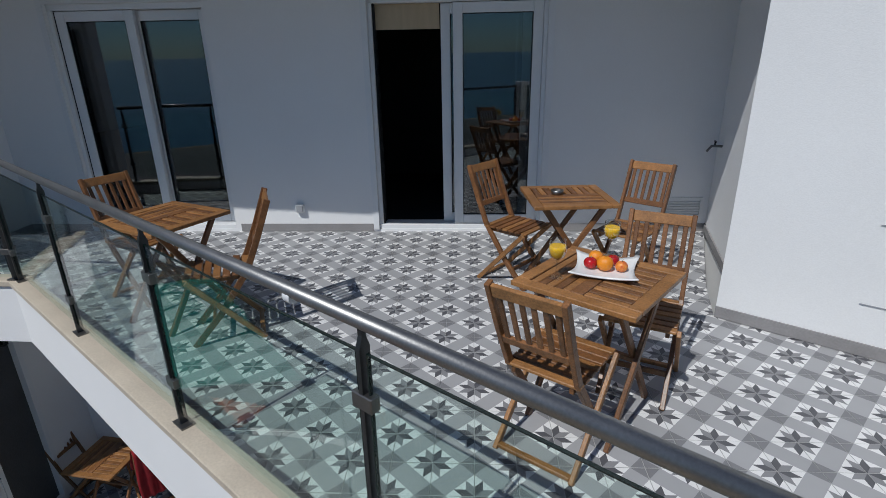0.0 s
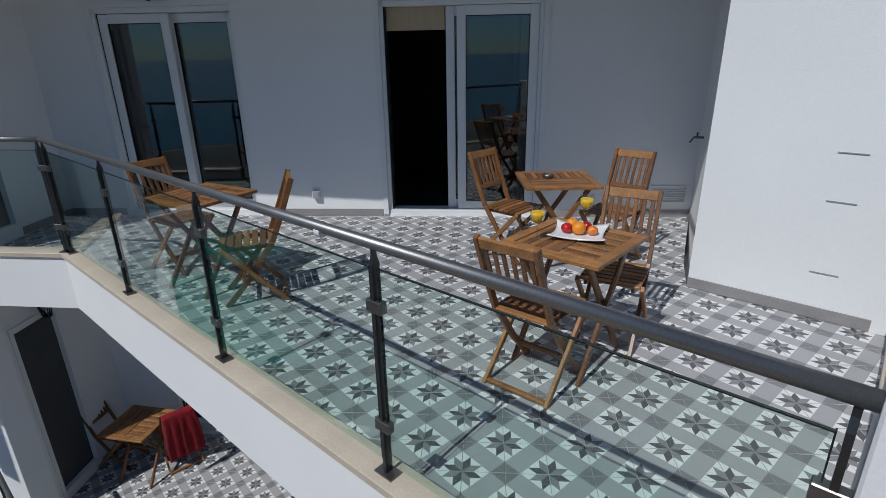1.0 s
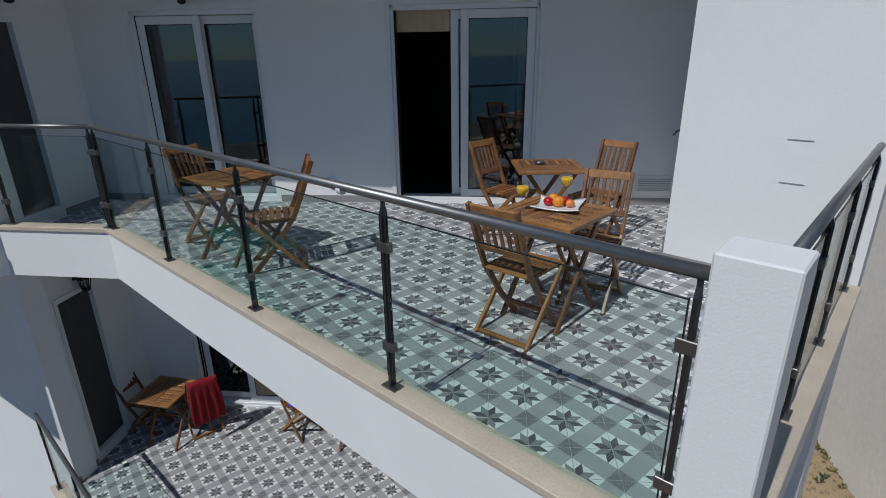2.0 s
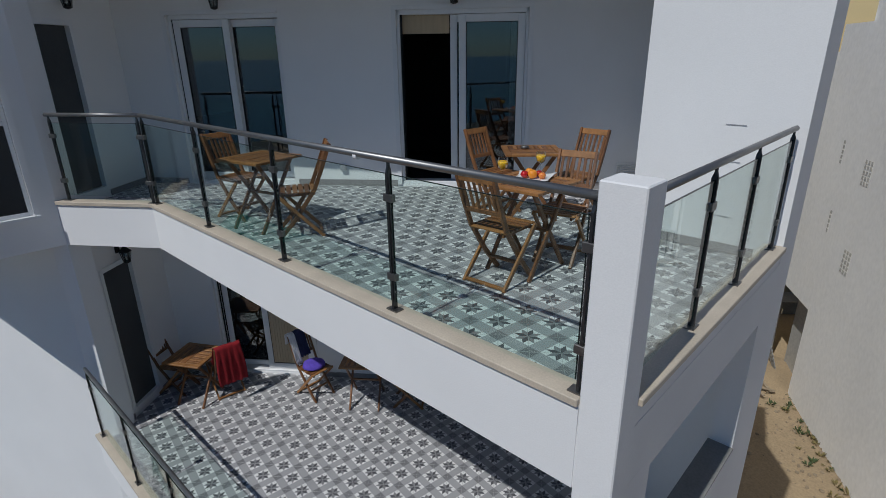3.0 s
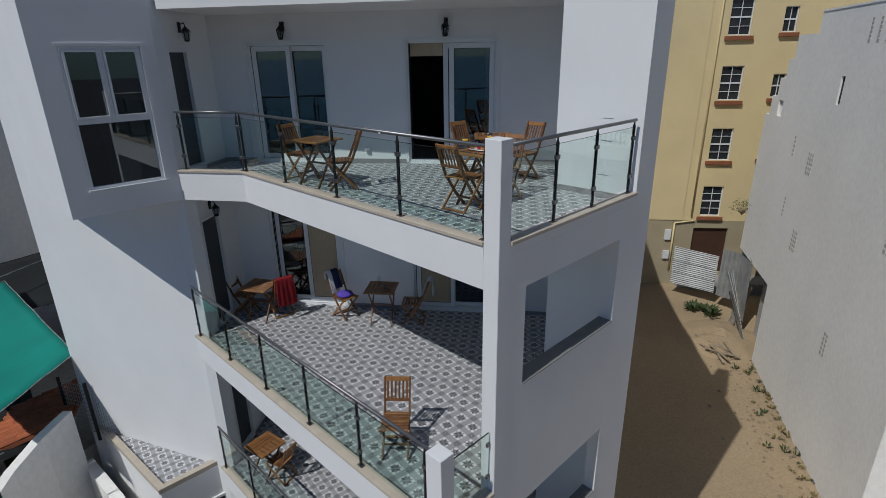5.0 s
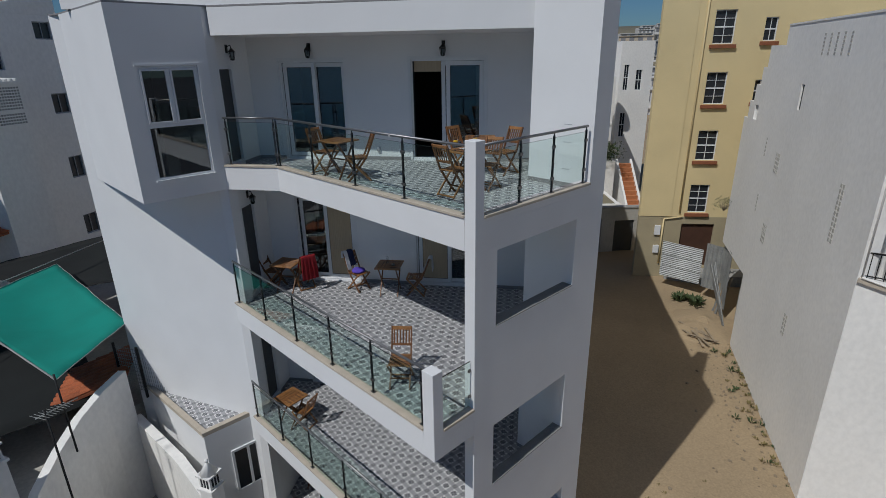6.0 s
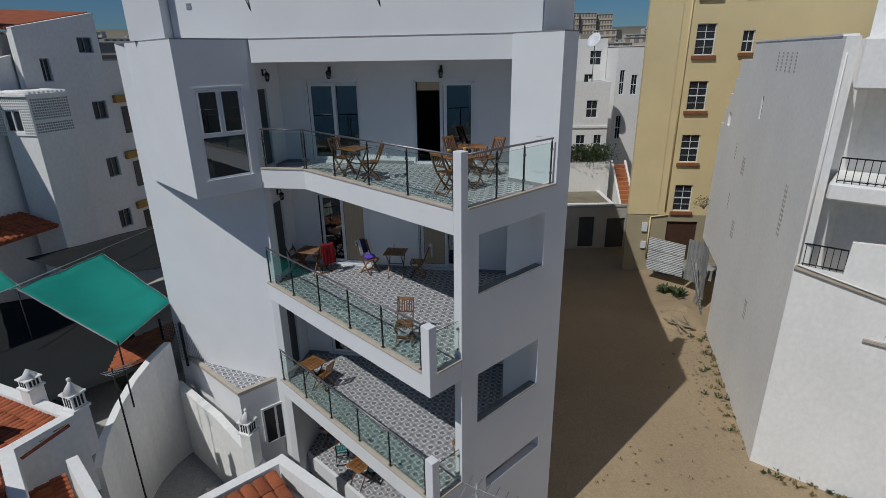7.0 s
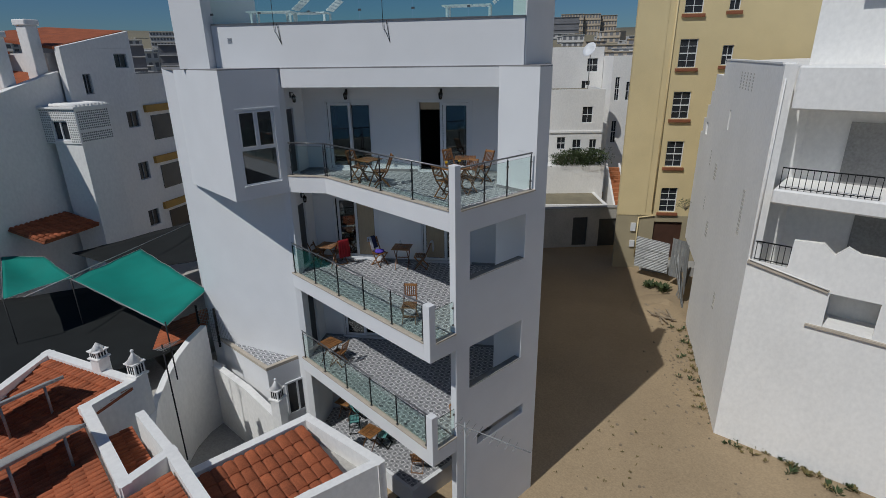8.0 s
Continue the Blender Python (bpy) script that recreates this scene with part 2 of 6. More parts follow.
def prism(bm, poly, z0, z1):
    poly = list(poly)
    if area2(poly) < 0:
        poly = poly[::-1]
    lo = [bm.verts.new((x, y, z0)) for x, y in poly]
    hi = [bm.verts.new((x, y, z1)) for x, y in poly]
    n = len(poly)
    for i in range(n):
        bm.faces.new((lo[i], lo[(i + 1) % n], hi[(i + 1) % n], hi[i]))
    bm.faces.new(lo[::-1])
    bm.faces.new(hi)


def inside(poly, x, y):
    hit = False
    for (ax, ay), (bx, by) in zip(poly, poly[1:] + poly[:1]):
        if (ay > y) != (by > y) and x < (bx - ax) * (y - ay) / (by - ay) + ax:
            hit = not hit
    return hit


def finish(name, bm, material, bevel=0.0):
    me = bpy.data.meshes.new(name)
    if bevel:
        bmesh.ops.bevel(bm, geom=list(bm.edges), offset=bevel, segments=1, affect="EDGES", clamp_overlap=True)
    bmesh.ops.recalc_face_normals(bm, faces=bm.faces)
    bm.to_mesh(me)
    bm.free()
    me.materials.append(material)
    return me


def part(name, bm, material, parent, label="", bevel=0.0):
    ob = new(name, finish(name, bm, material, bevel))
    ob.parent = parent
    if label:
        ob["label"] = label
    return ob


def setting(name, bm, material, label="", bevel=0.0, category=""):
    return tagged(new(name, finish(name, bm, material, bevel)), label, category, kind="structure")


def thing(name, m, label, category, group=""):
    ob = new(name)
    ob.empty_display_size = 0.1
    ob.matrix_world = m
    return tagged(ob, label, category, group)


def wall_mesh(bm, p0, p1, z0, z1, thick, holes=()):
    """A wall from p0 to p1 whose seen face runs between them and whose body lies to the left of that way; holes as (from, to, low, high) along it."""
    p0, p1 = Vector((*p0, 0)), Vector((*p1, 0))
    d = (p1 - p0).normalized()
    nrm = Vector((-d.y, d.x, 0))
    length = (p1 - p0).length
    ss = sorted({0.0, length, *[v for h in holes for v in h[:2]]})
    zs = sorted({z0, z1, *[v for h in holes for v in h[2:]]})

    def solid(i, j):
        if i < 0 or j < 0 or i >= len(ss) - 1 or j >= len(zs) - 1:
            return False
        s, z = (ss[i] + ss[i + 1]) / 2, (zs[j] + zs[j + 1]) / 2
        return not any(h[0] < s < h[1] and h[2] < z < h[3] for h in holes)

    cache = {}

    def vert(i, j, k):
        key = (i, j, k)
        if key not in cache:
            cache[key] = bm.verts.new(p0 + d * ss[i] + nrm * (k * thick) + Vector((0, 0, zs[j])))
        return cache[key]

    for i in range(len(ss) - 1):
        for j in range(len(zs) - 1):
            if not solid(i, j):
                continue
            bm.faces.new([vert(i, j, 0), vert(i + 1, j, 0), vert(i + 1, j + 1, 0), vert(i, j + 1, 0)])
            bm.faces.new([vert(i, j, 1), vert(i, j + 1, 1), vert(i + 1, j + 1, 1), vert(i + 1, j, 1)])
            if not solid(i - 1, j):
                bm.faces.new([vert(i, j, 0), vert(i, j + 1, 0), vert(i, j + 1, 1), vert(i, j, 1)])
            if not solid(i + 1, j):
                bm.faces.new([vert(i + 1, j, 0), vert(i + 1, j, 1), vert(i + 1, j + 1, 1), vert(i + 1, j + 1, 0)])
            if not solid(i, j - 1):
                bm.faces.new([vert(i, j, 0), vert(i, j, 1), vert(i + 1, j, 1), vert(i + 1, j, 0)])
            if not solid(i, j + 1):
                bm.faces.new([vert(i, j + 1, 0), vert(i + 1, j + 1, 0), vert(i + 1, j + 1, 1), vert(i, j + 1, 1)])


def along(p0, p1, z=0.0):
    """The frame of a wall: x along it, y into it, z up, from p0."""
    d = (Vector((*p1, 0)) - Vector((*p0, 0))).normalized()
    return pose(p0[0], p0[1], z, 0, 0, math.degrees(math.atan2(d.y, d.x)))


class Face:
    """A wall plane: s along it, d out of it towards the viewer, z up."""

    def __init__(self, x, y, angle):
        self.o, self.a = Vector((x, y)), radians(angle)
        self.u = Vector((math.cos(self.a), math.sin(self.a)))
        self.n = Vector((self.u.y, -self.u.x))

    def xy(self, s, d=0.0):
        p = self.o + self.u * s + self.n * d
        return (p.x, p.y)

    def m(self, s, d, z):
        """Frame with x along the wall, y into it, z up."""
        x, y = self.xy(s, d)
        return pose(x, y, z, 0, 0, math.degrees(self.a))


def house(name, m, label, category="house"):
    return thing(name, m, label, category)


def local_box(name, root, x0, x1, y0, y1, z0, z1, material, label="", bevel=0.0):
    bm = bmesh.new()
    box(bm, x0, x1, y0, y1, z0, z1)
    return part(name, bm, material, root, label, bevel)


def holed(name, root, x0, x1, z0, z1, thick, holes, material, label=""):
    bm = bmesh.new()
    wall_mesh(bm, (x0, 0), (x1, 0), z0, z1, thick, [(a - x0, b - x0, c, d) for a, b, c, d in holes])
    return part(name, bm, material, root, label)


# ---- plan of the white building ----
STOREY = 2.98
Z1, Z2, GROUND = -STOREY, -2 * STOREY, -9.7
DOOR_A = 37.0
dd = Vector((math.cos(radians(DOOR_A)), math.sin(radians(DOOR_A))))
dn = Vector((-dd.y, dd.x))
C0 = Vector((-3.4, 3.37))                       # a point on the door wall


def on_door(s):
    p = C0 + dd * s
    return (p.x, p.y)


LEFT = (-5.4, -0.06)                            # where the terraces meet the window wall
LEFT_BACK = on_door(-3.66)                      # inner corner beside the left side door
RIGHT_BACK = on_door(3.04)                      # inner corner beside the tap
WHITE_L, WHITE_R = (-0.42, 3.42), (0.84, 3.42)  # sunlit end wall
DIAG_END = (-9.2, -1.75)                        # far end of the slanting lower wall
FRONT_X = -8.72
FRONT_Y, LOW_L, LOW_R = 0.605, -0.285, -0.225   # terrace faces, top and lower ones
BLOCK_Y = -1.65                                 # face of the jutting block

# ---- building shell ----
FLOOR0 = [LEFT, (-4.46, FRONT_Y), (0.84, FRONT_Y), WHITE_R, WHITE_L, (-0.60, 3.9), RIGHT_BACK, LEFT_BACK]
FLOOR_LOW = [(-5.4, LOW_L), (0.84, LOW_R), (0.84, 0.61), (0.656, 0.61), (0.656, 3.42), WHITE_L, (-0.60, 3.9), RIGHT_BACK, LEFT_BACK]
BACK = [on_door(3.04), (-11.0, 19.7), (-18.6, 14.2), (-12.6, -0.8), DIAG_END]


def slab(name, poly, z, thick, label):
    bm = bmesh.new()
    prism(bm, poly, z - thick, z - 0.012)
    return setting(name, bm, M_WHITE, label)


slab("floor_slab_top", FLOOR0, 0.0, 0.36, "white rendered terrace slab with a plain fascia")
slab("floor_slab_middle", FLOOR_LOW, Z1, 0.33, "white rendered terrace slab with a plain fascia")
slab("floor_slab_low", FLOOR_LOW, Z2, 0.33, "white rendered terrace slab with a plain fascia")

# patterned floors: a bed under loose tiles
def tile_bed(name, poly, z):
    bm = bmesh.new()
    prism(bm, poly, z - 0.011, z - 0.004)
    return setting(name, bm, M_TILE, "white and grey star-patterned cement tile floor", category="floor")


INNER0 = [(-5.36, 0.02), (-4.42, 0.70), (0.648, 0.70), (0.648, 0.785), (0.73, 0.785), (0.73, 3.42), WHITE_L, (-0.60, 3.9), RIGHT_BACK, LEFT_BACK]
INNER_LOW = [(-5.36, -0.19), (0.62, -0.12), (0.62, -0.03), (0.645, -0.03), (0.645, 3.42), WHITE_L, (-0.60, 3.9), RIGHT_BACK, LEFT_BACK]
floor_top = tile_bed("floor_top", INNER0, 0.0)
floor_middle = tile_bed("floor_middle", INNER_LOW, Z1)
floor_low = tile_bed("floor_low", INNER_LOW, Z2)

# door wall, storey by storey, with the openings of the sliding doors
door_openings = ((-2.96, -1.53), (-0.08, 1.475))
DOOR_H = 2.10


def on_wall(s, t=0.0):
    p = C0 + dd * s + dn * t
    return (p.x, p.y)


bm = bmesh.new()
holes = [(a + 3.66, b + 3.66, z + 0.02, z + DOOR_H) for z in (0.0, Z1, Z2) for a, b in door_openings]
wall_mesh(bm, LEFT_BACK, RIGHT_BACK, GROUND, 2.62, 0.22, holes)
setting("wall_doors", bm, M_WHITE, "white rendered wall with sliding glass doors")
bm = bmesh.new()
sd = Vector(LEFT_BACK) - Vector(LEFT)
side_holes = [(z + 0.10, z + 1.98) if z > -1 else (z + 0.10, z + 2.12) for z in (0.0, Z1, Z2)]
wall_mesh(bm, LEFT, (LEFT[0] + sd.x, LEFT[1] + sd.y), GROUND, 2.62, 0.2, [(0.28, 0.80, low, high) if low > -1 else (0.36, 0.92, low, high) for low, high in side_holes])
setting("wall_side_left", bm, M_WHITE, "white rendered side wall with a narrow dark door")
bm = bmesh.new()
wall_mesh(bm, RIGHT_BACK, (-0.34, 3.70), GROUND, 2.62, 0.2)
setting("wall_side_right", bm, M_WHITE, "white rendered side wall")
bm = bmesh.new()
prism(bm, [WHITE_L, WHITE_R, (0.84, 3.90), (-0.2, 3.90)], GROUND, 3.06)
setting("wall_end", bm, M_WHITE, "sunlit white rendered end wall")
# right flank below the top terrace, with the balcony openings
bm = bmesh.new()
flank_holes = [(0.44, 2.47, z + 1.36, z + 2.56) for z in (Z1, Z2)] + [(0.74, 2.68, -6.53, -6.2)]
wall_mesh(bm, (0.84, 0.63), (0.84, 3.42), GROUND, -0.361, 0.18, flank_holes)
setting("wall_flank", bm, M_WHITE, "white rendered flank wall with open window holes")
# thin dark grey plates laid on the sills of the flank openings
for z in (Z1, Z2):
    bm = bmesh.new()
    box(bm, 0.645, 0.853, 1.072, 3.098, z + 1.362, z + 1.378)
    setting("window_sill", bm, M_DARK_GREY, "dark grey plate on the sill of the flank opening", bevel=0.003)
bm = bmesh.new()
prism(bm, [(0.648, 0.602), (0.845, 0.602), (0.845, 0.78), (0.648, 0.78)], GROUND, 1.14)
setting("corner_pillar", bm, M_WHITE, "white rendered square corner pillar", bevel=0.006)
# short pillars of the lower balconies
for z in (Z1, Z2):
    bm = bmesh.new()
    prism(bm, [(0.625, LOW_R - 0.006), (0.845, LOW_R - 0.004), (0.845, -0.04), (0.625, -0.04)], z - 0.333, z + 1.11)
    setting("balcony_pillar", bm, M_WHITE, "short white rendered balcony pillar", bevel=0.006)

# window block that juts out over the slanting wall
bm = bmesh.new()
wall_mesh(bm, (-5.4, -1.40), LEFT, -0.36, 3.06, 0.25, [(0.07, 1.12, 0.03, 2.05)])
setting("wall_window_block", bm, M_WHITE, "shaded white wall with a white-framed window")
bm = bmesh.new()
wall_mesh(bm, (FRONT_X, BLOCK_Y), (-5.4, BLOCK_Y), -0.36, 3.06, 0.25)
setting("wall_block_front", bm, M_WHITE, "sunlit white rendered wall face")
bm = bmesh.new()
prism(bm, [(FRONT_X, BLOCK_Y + 0.01), (-5.41, BLOCK_Y + 0.01), (-5.41, LEFT[1] - 0.01)], -0.355, -0.2)
setting("block_soffit", bm, M_WHITE, "white rendered underside of the jutting block")
bm = bmesh.new()
wall_mesh(bm, DIAG_END, LEFT, GROUND, 3.06, 0.25)
setting("wall_slanting", bm, M_WHITE, "long slanting white rendered wall")
bm = bmesh.new()
wall_mesh(bm, BACK[3], DIAG_END, GROUND, 3.06, 0.25)
wall_mesh(bm, BACK[2], BACK[3], GROUND, 3.06, 0.25)
wall_mesh(bm, BACK[1], BACK[2], GROUND, 3.06, 0.25)
wall_mesh(bm, (0.84, 3.902), BACK[1], GROUND, 3.06, 0.25)
setting("wall_rear", bm, M_WHITE, "white rendered rear walls")
# inner floors, near-black in place of the shade indoors
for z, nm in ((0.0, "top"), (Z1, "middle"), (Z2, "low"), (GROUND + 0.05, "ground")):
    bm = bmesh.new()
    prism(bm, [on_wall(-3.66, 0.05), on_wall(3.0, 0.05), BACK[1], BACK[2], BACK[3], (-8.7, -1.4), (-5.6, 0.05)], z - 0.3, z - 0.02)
    setting("floor_inside_" + nm, bm, M_SHADE_BLACK, "inner floor coloured near-black for the unlit room")

# roof with its fascia
ROOF_L, ROOF_R = (-5.4, 0.06), (-0.42, 3.56)
ROOF = [LEFT, ROOF_L, ROOF_R, WHITE_L, WHITE_R, (0.84, 3.90), BACK[1], BACK[2], BACK[3], DIAG_END, (FRONT_X, BLOCK_Y), (-5.4, BLOCK_Y)]
bm = bmesh.new()
prism(bm, [ROOF_L, ROOF_R, (-0.30, 3.72), on_wall(3.0, 0.6), on_wall(-3.7, 0.6)], 2.57, 3.055)
setting("ceiling", bm, M_WHITE, "white rendered soffit over the top terrace")
bm = bmesh.new()
prism(bm, ROOF, 3.06, 3.09)
setting("roof_edge", bm, M_SKIRT, "flat roof with a thin grey metal capping")
# penthouse wall set back on the roof
PH = 34.9
pd = Vector((math.cos(radians(PH)), math.sin(radians(PH))))
UP_R = Vector((-0.06, 3.925))
UP_L = UP_R - pd * 8.56
bm = bmesh.new()
back_off = Vector((-pd.y, pd.x)) * 18.0
prism(bm, [tuple(UP_L), tuple(UP_R), tuple(UP_R + back_off), tuple(UP_L + back_off)], 3.09, 4.2)
setting("penthouse_wall", bm, M_WHITE, "white rendered parapet of the roof terrace")

# ground
bm = bmesh.new()
prism(bm, [(-400, -400), (400, -400), (400, 400), (-400, 400)], GROUND - 1, GROUND)
setting("ground", bm, M_DIRT, "bare sandy dirt ground", category="ground")
bm = bmesh.new()
prism(bm, [(-3000, -3000), (3000, -3000), (3000, -70), (-3000, -70)], GROUND - 0.5, GROUND + 0.05)
setting("water", bm, M_SEA, "calm dark blue sea", category="sea")
# unseen dark sheets, added so that less light bounces onto the walls
bm = bmesh.new()
prism(bm, [(11, -69), (400, -69), (400, 400), (30, 400), (20, 9)], GROUND - 0.5, GROUND + 0.03)
prism(bm, [(-60, -69), (10.9, -69), (11, -13), (-60, -13)], GROUND - 0.5, GROUND + 0.03)
setting("road", bm, M_ASPHALT, "unseen dark sheet beyond the plot that cuts bounced light", category="road")
bm = bmesh.new()
prism(bm, [(-1.8, -1.9), (1.3, -1.6), (2.6, -0.6), (1.6, 0.5), (-1.8, 0.6)], GROUND - 0.5, GROUND + 0.02)
setting("pavement", bm, M_ASPHALT, "dark grey paved alley beside the building", category="pavement")

# ---- curbs and glass balustrades ----
def offset_line(p, q, d):
    v = (Vector(q) - Vector(p)).normalized()
    return Vector((-v.y, v.x)) * d


def curb(name, p, q, z, width=0.118, out=0.025, skirt=0.012):
    """Stone coping from p to q; the terrace lies to the left of that way."""
    o = offset_line(p, q, 1)
    v = (Vector(q) - Vector(p)).normalized()
    poly = [Vector(p) - o * out, Vector(q) - o * out, Vector(q) + o * width, Vector(p) + o * width]
    bm = bmesh.new()
    prism(bm, [tuple(c) for c in poly], z + 0.105, z + 0.145)
    ob = setting(name, bm, M_STONE, "beige limestone coping on the terrace edge", bevel=0.004)
    bm = bmesh.new()
    lip = 0.002 if skirt < 0.1 else -0.005
    poly = [Vector(p) + o * lip, Vector(q) + o * lip, Vector(q) + o * (width - 0.015), Vector(p) + o * (width - 0.015)]
    prism(bm, [tuple(c) for c in poly], z - skirt, z + 0.105)
    setting(name + "_base", bm, M_WHITE, "white rendered upstand below the coping")
    return ob


def pointed_bar(bm, m, height):
    """Flat upright bar, its broad side across the rail, drawn in to a neck under the rail."""
    side = ((-0.017, 0.0), (0.017, 0.0), (0.017, height - 0.07), (0.007, height - 0.04), (0.007, height - 0.012), (-0.007, height - 0.012), (-0.007, height - 0.04), (-0.017, height - 0.07))
    near = [bm.verts.new(m @ Vector((-0.007, y, z))) for y, z in side]
    far = [bm.verts.new(m @ Vector((0.007, y, z))) for y, z in side]
    bm.faces.new(near[::-1])
    bm.faces.new(far)
    for i in range(len(side)):
        j = (i + 1) % len(side)
        bm.faces.new((near[i], near[j], far[j], far[i]))
    bmesh.ops.recalc_face_normals(bm, faces=bm.faces[:])


def balustrade(points, z, posts, label, height=0.92, end_caps=(True, True), wide=0.0205, glass_from=0.06):
    """Glass balustrade: round top rail, flat posts with clamps, a pane in each bay. posts: for each leg, distances along it."""
    base = z + 0.145
    root = thing("glass_balustrade", pose(points[0][0], points[0][1], base), label, "balustrade")
    inv = Vector((points[0][0], points[0][1], base))

    def at(x, y, h):
        return Vector((x, y, base + h)) - inv

    for k, (p, q) in enumerate(zip(points, points[1:])):
        p, q = Vector(p), Vector(q)
        d = (q - p).normalized()
        o = Vector((-d.y, d.x))
        bm = bmesh.new()
        rod(bm, at(p.x, p.y, height), at(q.x, q.y, height), wide, n=20)
        bmesh.ops.create_uvsphere(bm, u_segments=14, v_segments=8, radius=wide * 1.02, matrix=Matrix.Translation(at(p.x, p.y, height)))
        part("top_rail", bm, M_STEEL, root)
        for s in posts[k]:
            c = p + d * s
            bm = bmesh.new()
            turn = math.atan2(d.y, d.x)
            m = Matrix.Translation(at(c.x, c.y, 0)) @ Matrix.Rotation(turn, 4, "Z")
            pointed_bar(bm, m, height)
            post = part("post", bm, M_POST, root)
            bm = bmesh.new()
            box(bm, -0.045, 0.045, -0.03, 0.03, 0.0, 0.008, m)
            part("base_plate", bm, M_CLAMP, post)
            for h in (0.22, 0.70):
                bm = bmesh.new()
                box(bm, -0.036, 0.036, -0.0195, 0.013, h - 0.023, h + 0.023, m)
                part("clamp", bm, M_CLAMP, post, bevel=0.003)
        edges = [s for s in posts[k]]
        for a, b in zip(edges, edges[1:]):
            bm = bmesh.new()
            m = Matrix.Translation(at(p.x, p.y, 0)) @ Matrix.Rotation(math.atan2(d.y, d.x), 4, "Z")
            box(bm, a + 0.022, b - 0.022, -0.007, 0.001, glass_from, height - 0.085, m)
            pane = part("pane", bm, M_GLASS, root, "clear greenish safety glass pane")
            bm = bmesh.new()
            box(bm, a + 0.022, b - 0.022, -0.0072, 0.0012, height - 0.085, height - 0.0815, m)
            box(bm, a + 0.0185, a + 0.022, -0.008, 0.002, glass_from, height - 0.079, m)
            box(bm, b - 0.022, b - 0.0185, -0.008, 0.002, glass_from, height - 0.079, m)
            part("edge", bm, M_EDGE, pane, "dark polished glass edge")
    return root


F0 = [(-5.36, 0.04), (-4.435, 0.647), (0.648, 0.647)]
curb("coping_front", (-4.46, FRONT_Y), (0.648, FRONT_Y), 0.0, skirt=0.363)
curb("coping_left", LEFT, (-4.46, FRONT_Y), 0.0, skirt=0.3625)
curb("coping_right", (0.84, 0.78), (0.84, 3.42), 0.0)
balustrade(F0, 0.0, [(0.03, 1.07), (0.03, 1.265, 2.555, 3.805, 5.055)], "glass balustrade with a round grey steel rail and dark posts")
balustrade([(0.775, 0.78), (0.775, 3.335)], 0.0, [(0.02, 0.83, 1.63, 2.52)], "glass balustrade with a round grey steel rail and dark posts")
for z, nm in ((Z1, "middle"), (Z2, "low")):
    curb("coping_" + nm, (-5.4, LOW_L), (0.625, LOW_R), z, skirt=0.332)
    curb("coping_side_" + nm, (0.84, -0.04), (0.84, 0.60), z)
    balustrade([(-5.33, LOW_L + 0.05), (0.625, LOW_R + 0.05)], z, [(0.03, 1.22, 2.42, 3.60, 4.74, 5.89)], "glass balustrade with a round grey steel rail and dark posts", 0.955)
    side = thing("side_glass", pose(0.775, -0.04, z + 0.145), "narrow glass side panel between two white pillars", "balustrade", "side panels")
    bm = bmesh.new()
    box(bm, -0.005, 0.005, 0.02, 0.62, 0.03, 0.80)
    part("pane", bm, M_GLASS, side)
    bm = bmesh.new()
    box(bm, -0.006, 0.006, 0.02, 0.62, 0.80, 0.806)
    part("edge", bm, M_EDGE, side)
    for y in (0.0, 0.59):
        for h in (0.18, 0.62):
            bm = bmesh.new()
            box(bm, -0.014, 0.014, y - 0.005, y + 0.045, h, h + 0.045)
            part("clamp", bm, M_CLAMP, side, bevel=0.003)

# ---- sliding doors, window, side doors ----
def bar_frame(bm, x0, x1, z0, z1, w, y0, y1):
    for a, b, c, d in ((x0, x0 + w, z0, z1), (x1 - w, x1, z0, z1), (x0 + w, x1 - w, z0, z0 + w), (x0 + w, x1 - w, z1 - w, z1)):
        box(bm, a, b, y0, y1, c, d)


def leaf(root, name, x0, x1, z0, z1, y, w=0.085, glazed=True, blind=False):
    bm = bmesh.new()
    bar_frame(bm, x0, x1, z0, z1, w, y, y + 0.045)
    f = part(name, bm, M_ALU, root, bevel=0.004)
    if not blind:
        bm = bmesh.new()
        box(bm, x0 + w, x1 - w, y + 0.018, y + 0.028, z0 + w, z1 - w)
        part("pane", bm, M_PANE, f, "dark reflecting glass pane")
    bm = bmesh.new()
    bar_frame(bm, x0 + w, x1 - w, z0 + w, z1 - w, 0.008, y + 0.012, y + 0.034)
    part("gasket", bm, M_IRON, f)
    if blind:
        bm = bmesh.new()
        n = 26
        for i in range(n):
            a = x0 + w + 0.002 + (x1 - x0 - 2 * w - 0.004) * i / n
            box(bm, a, a + (x1 - x0 - 2 * w) / n * 0.94, y + 0.014 + 0.004 * (i % 2), y + 0.026 + 0.004 * (i % 2), z0 + w + 0.002, z1 - w - 0.002)
        part("blind", bm, M_CURTAIN, root, "drawn beige blind")
    return f


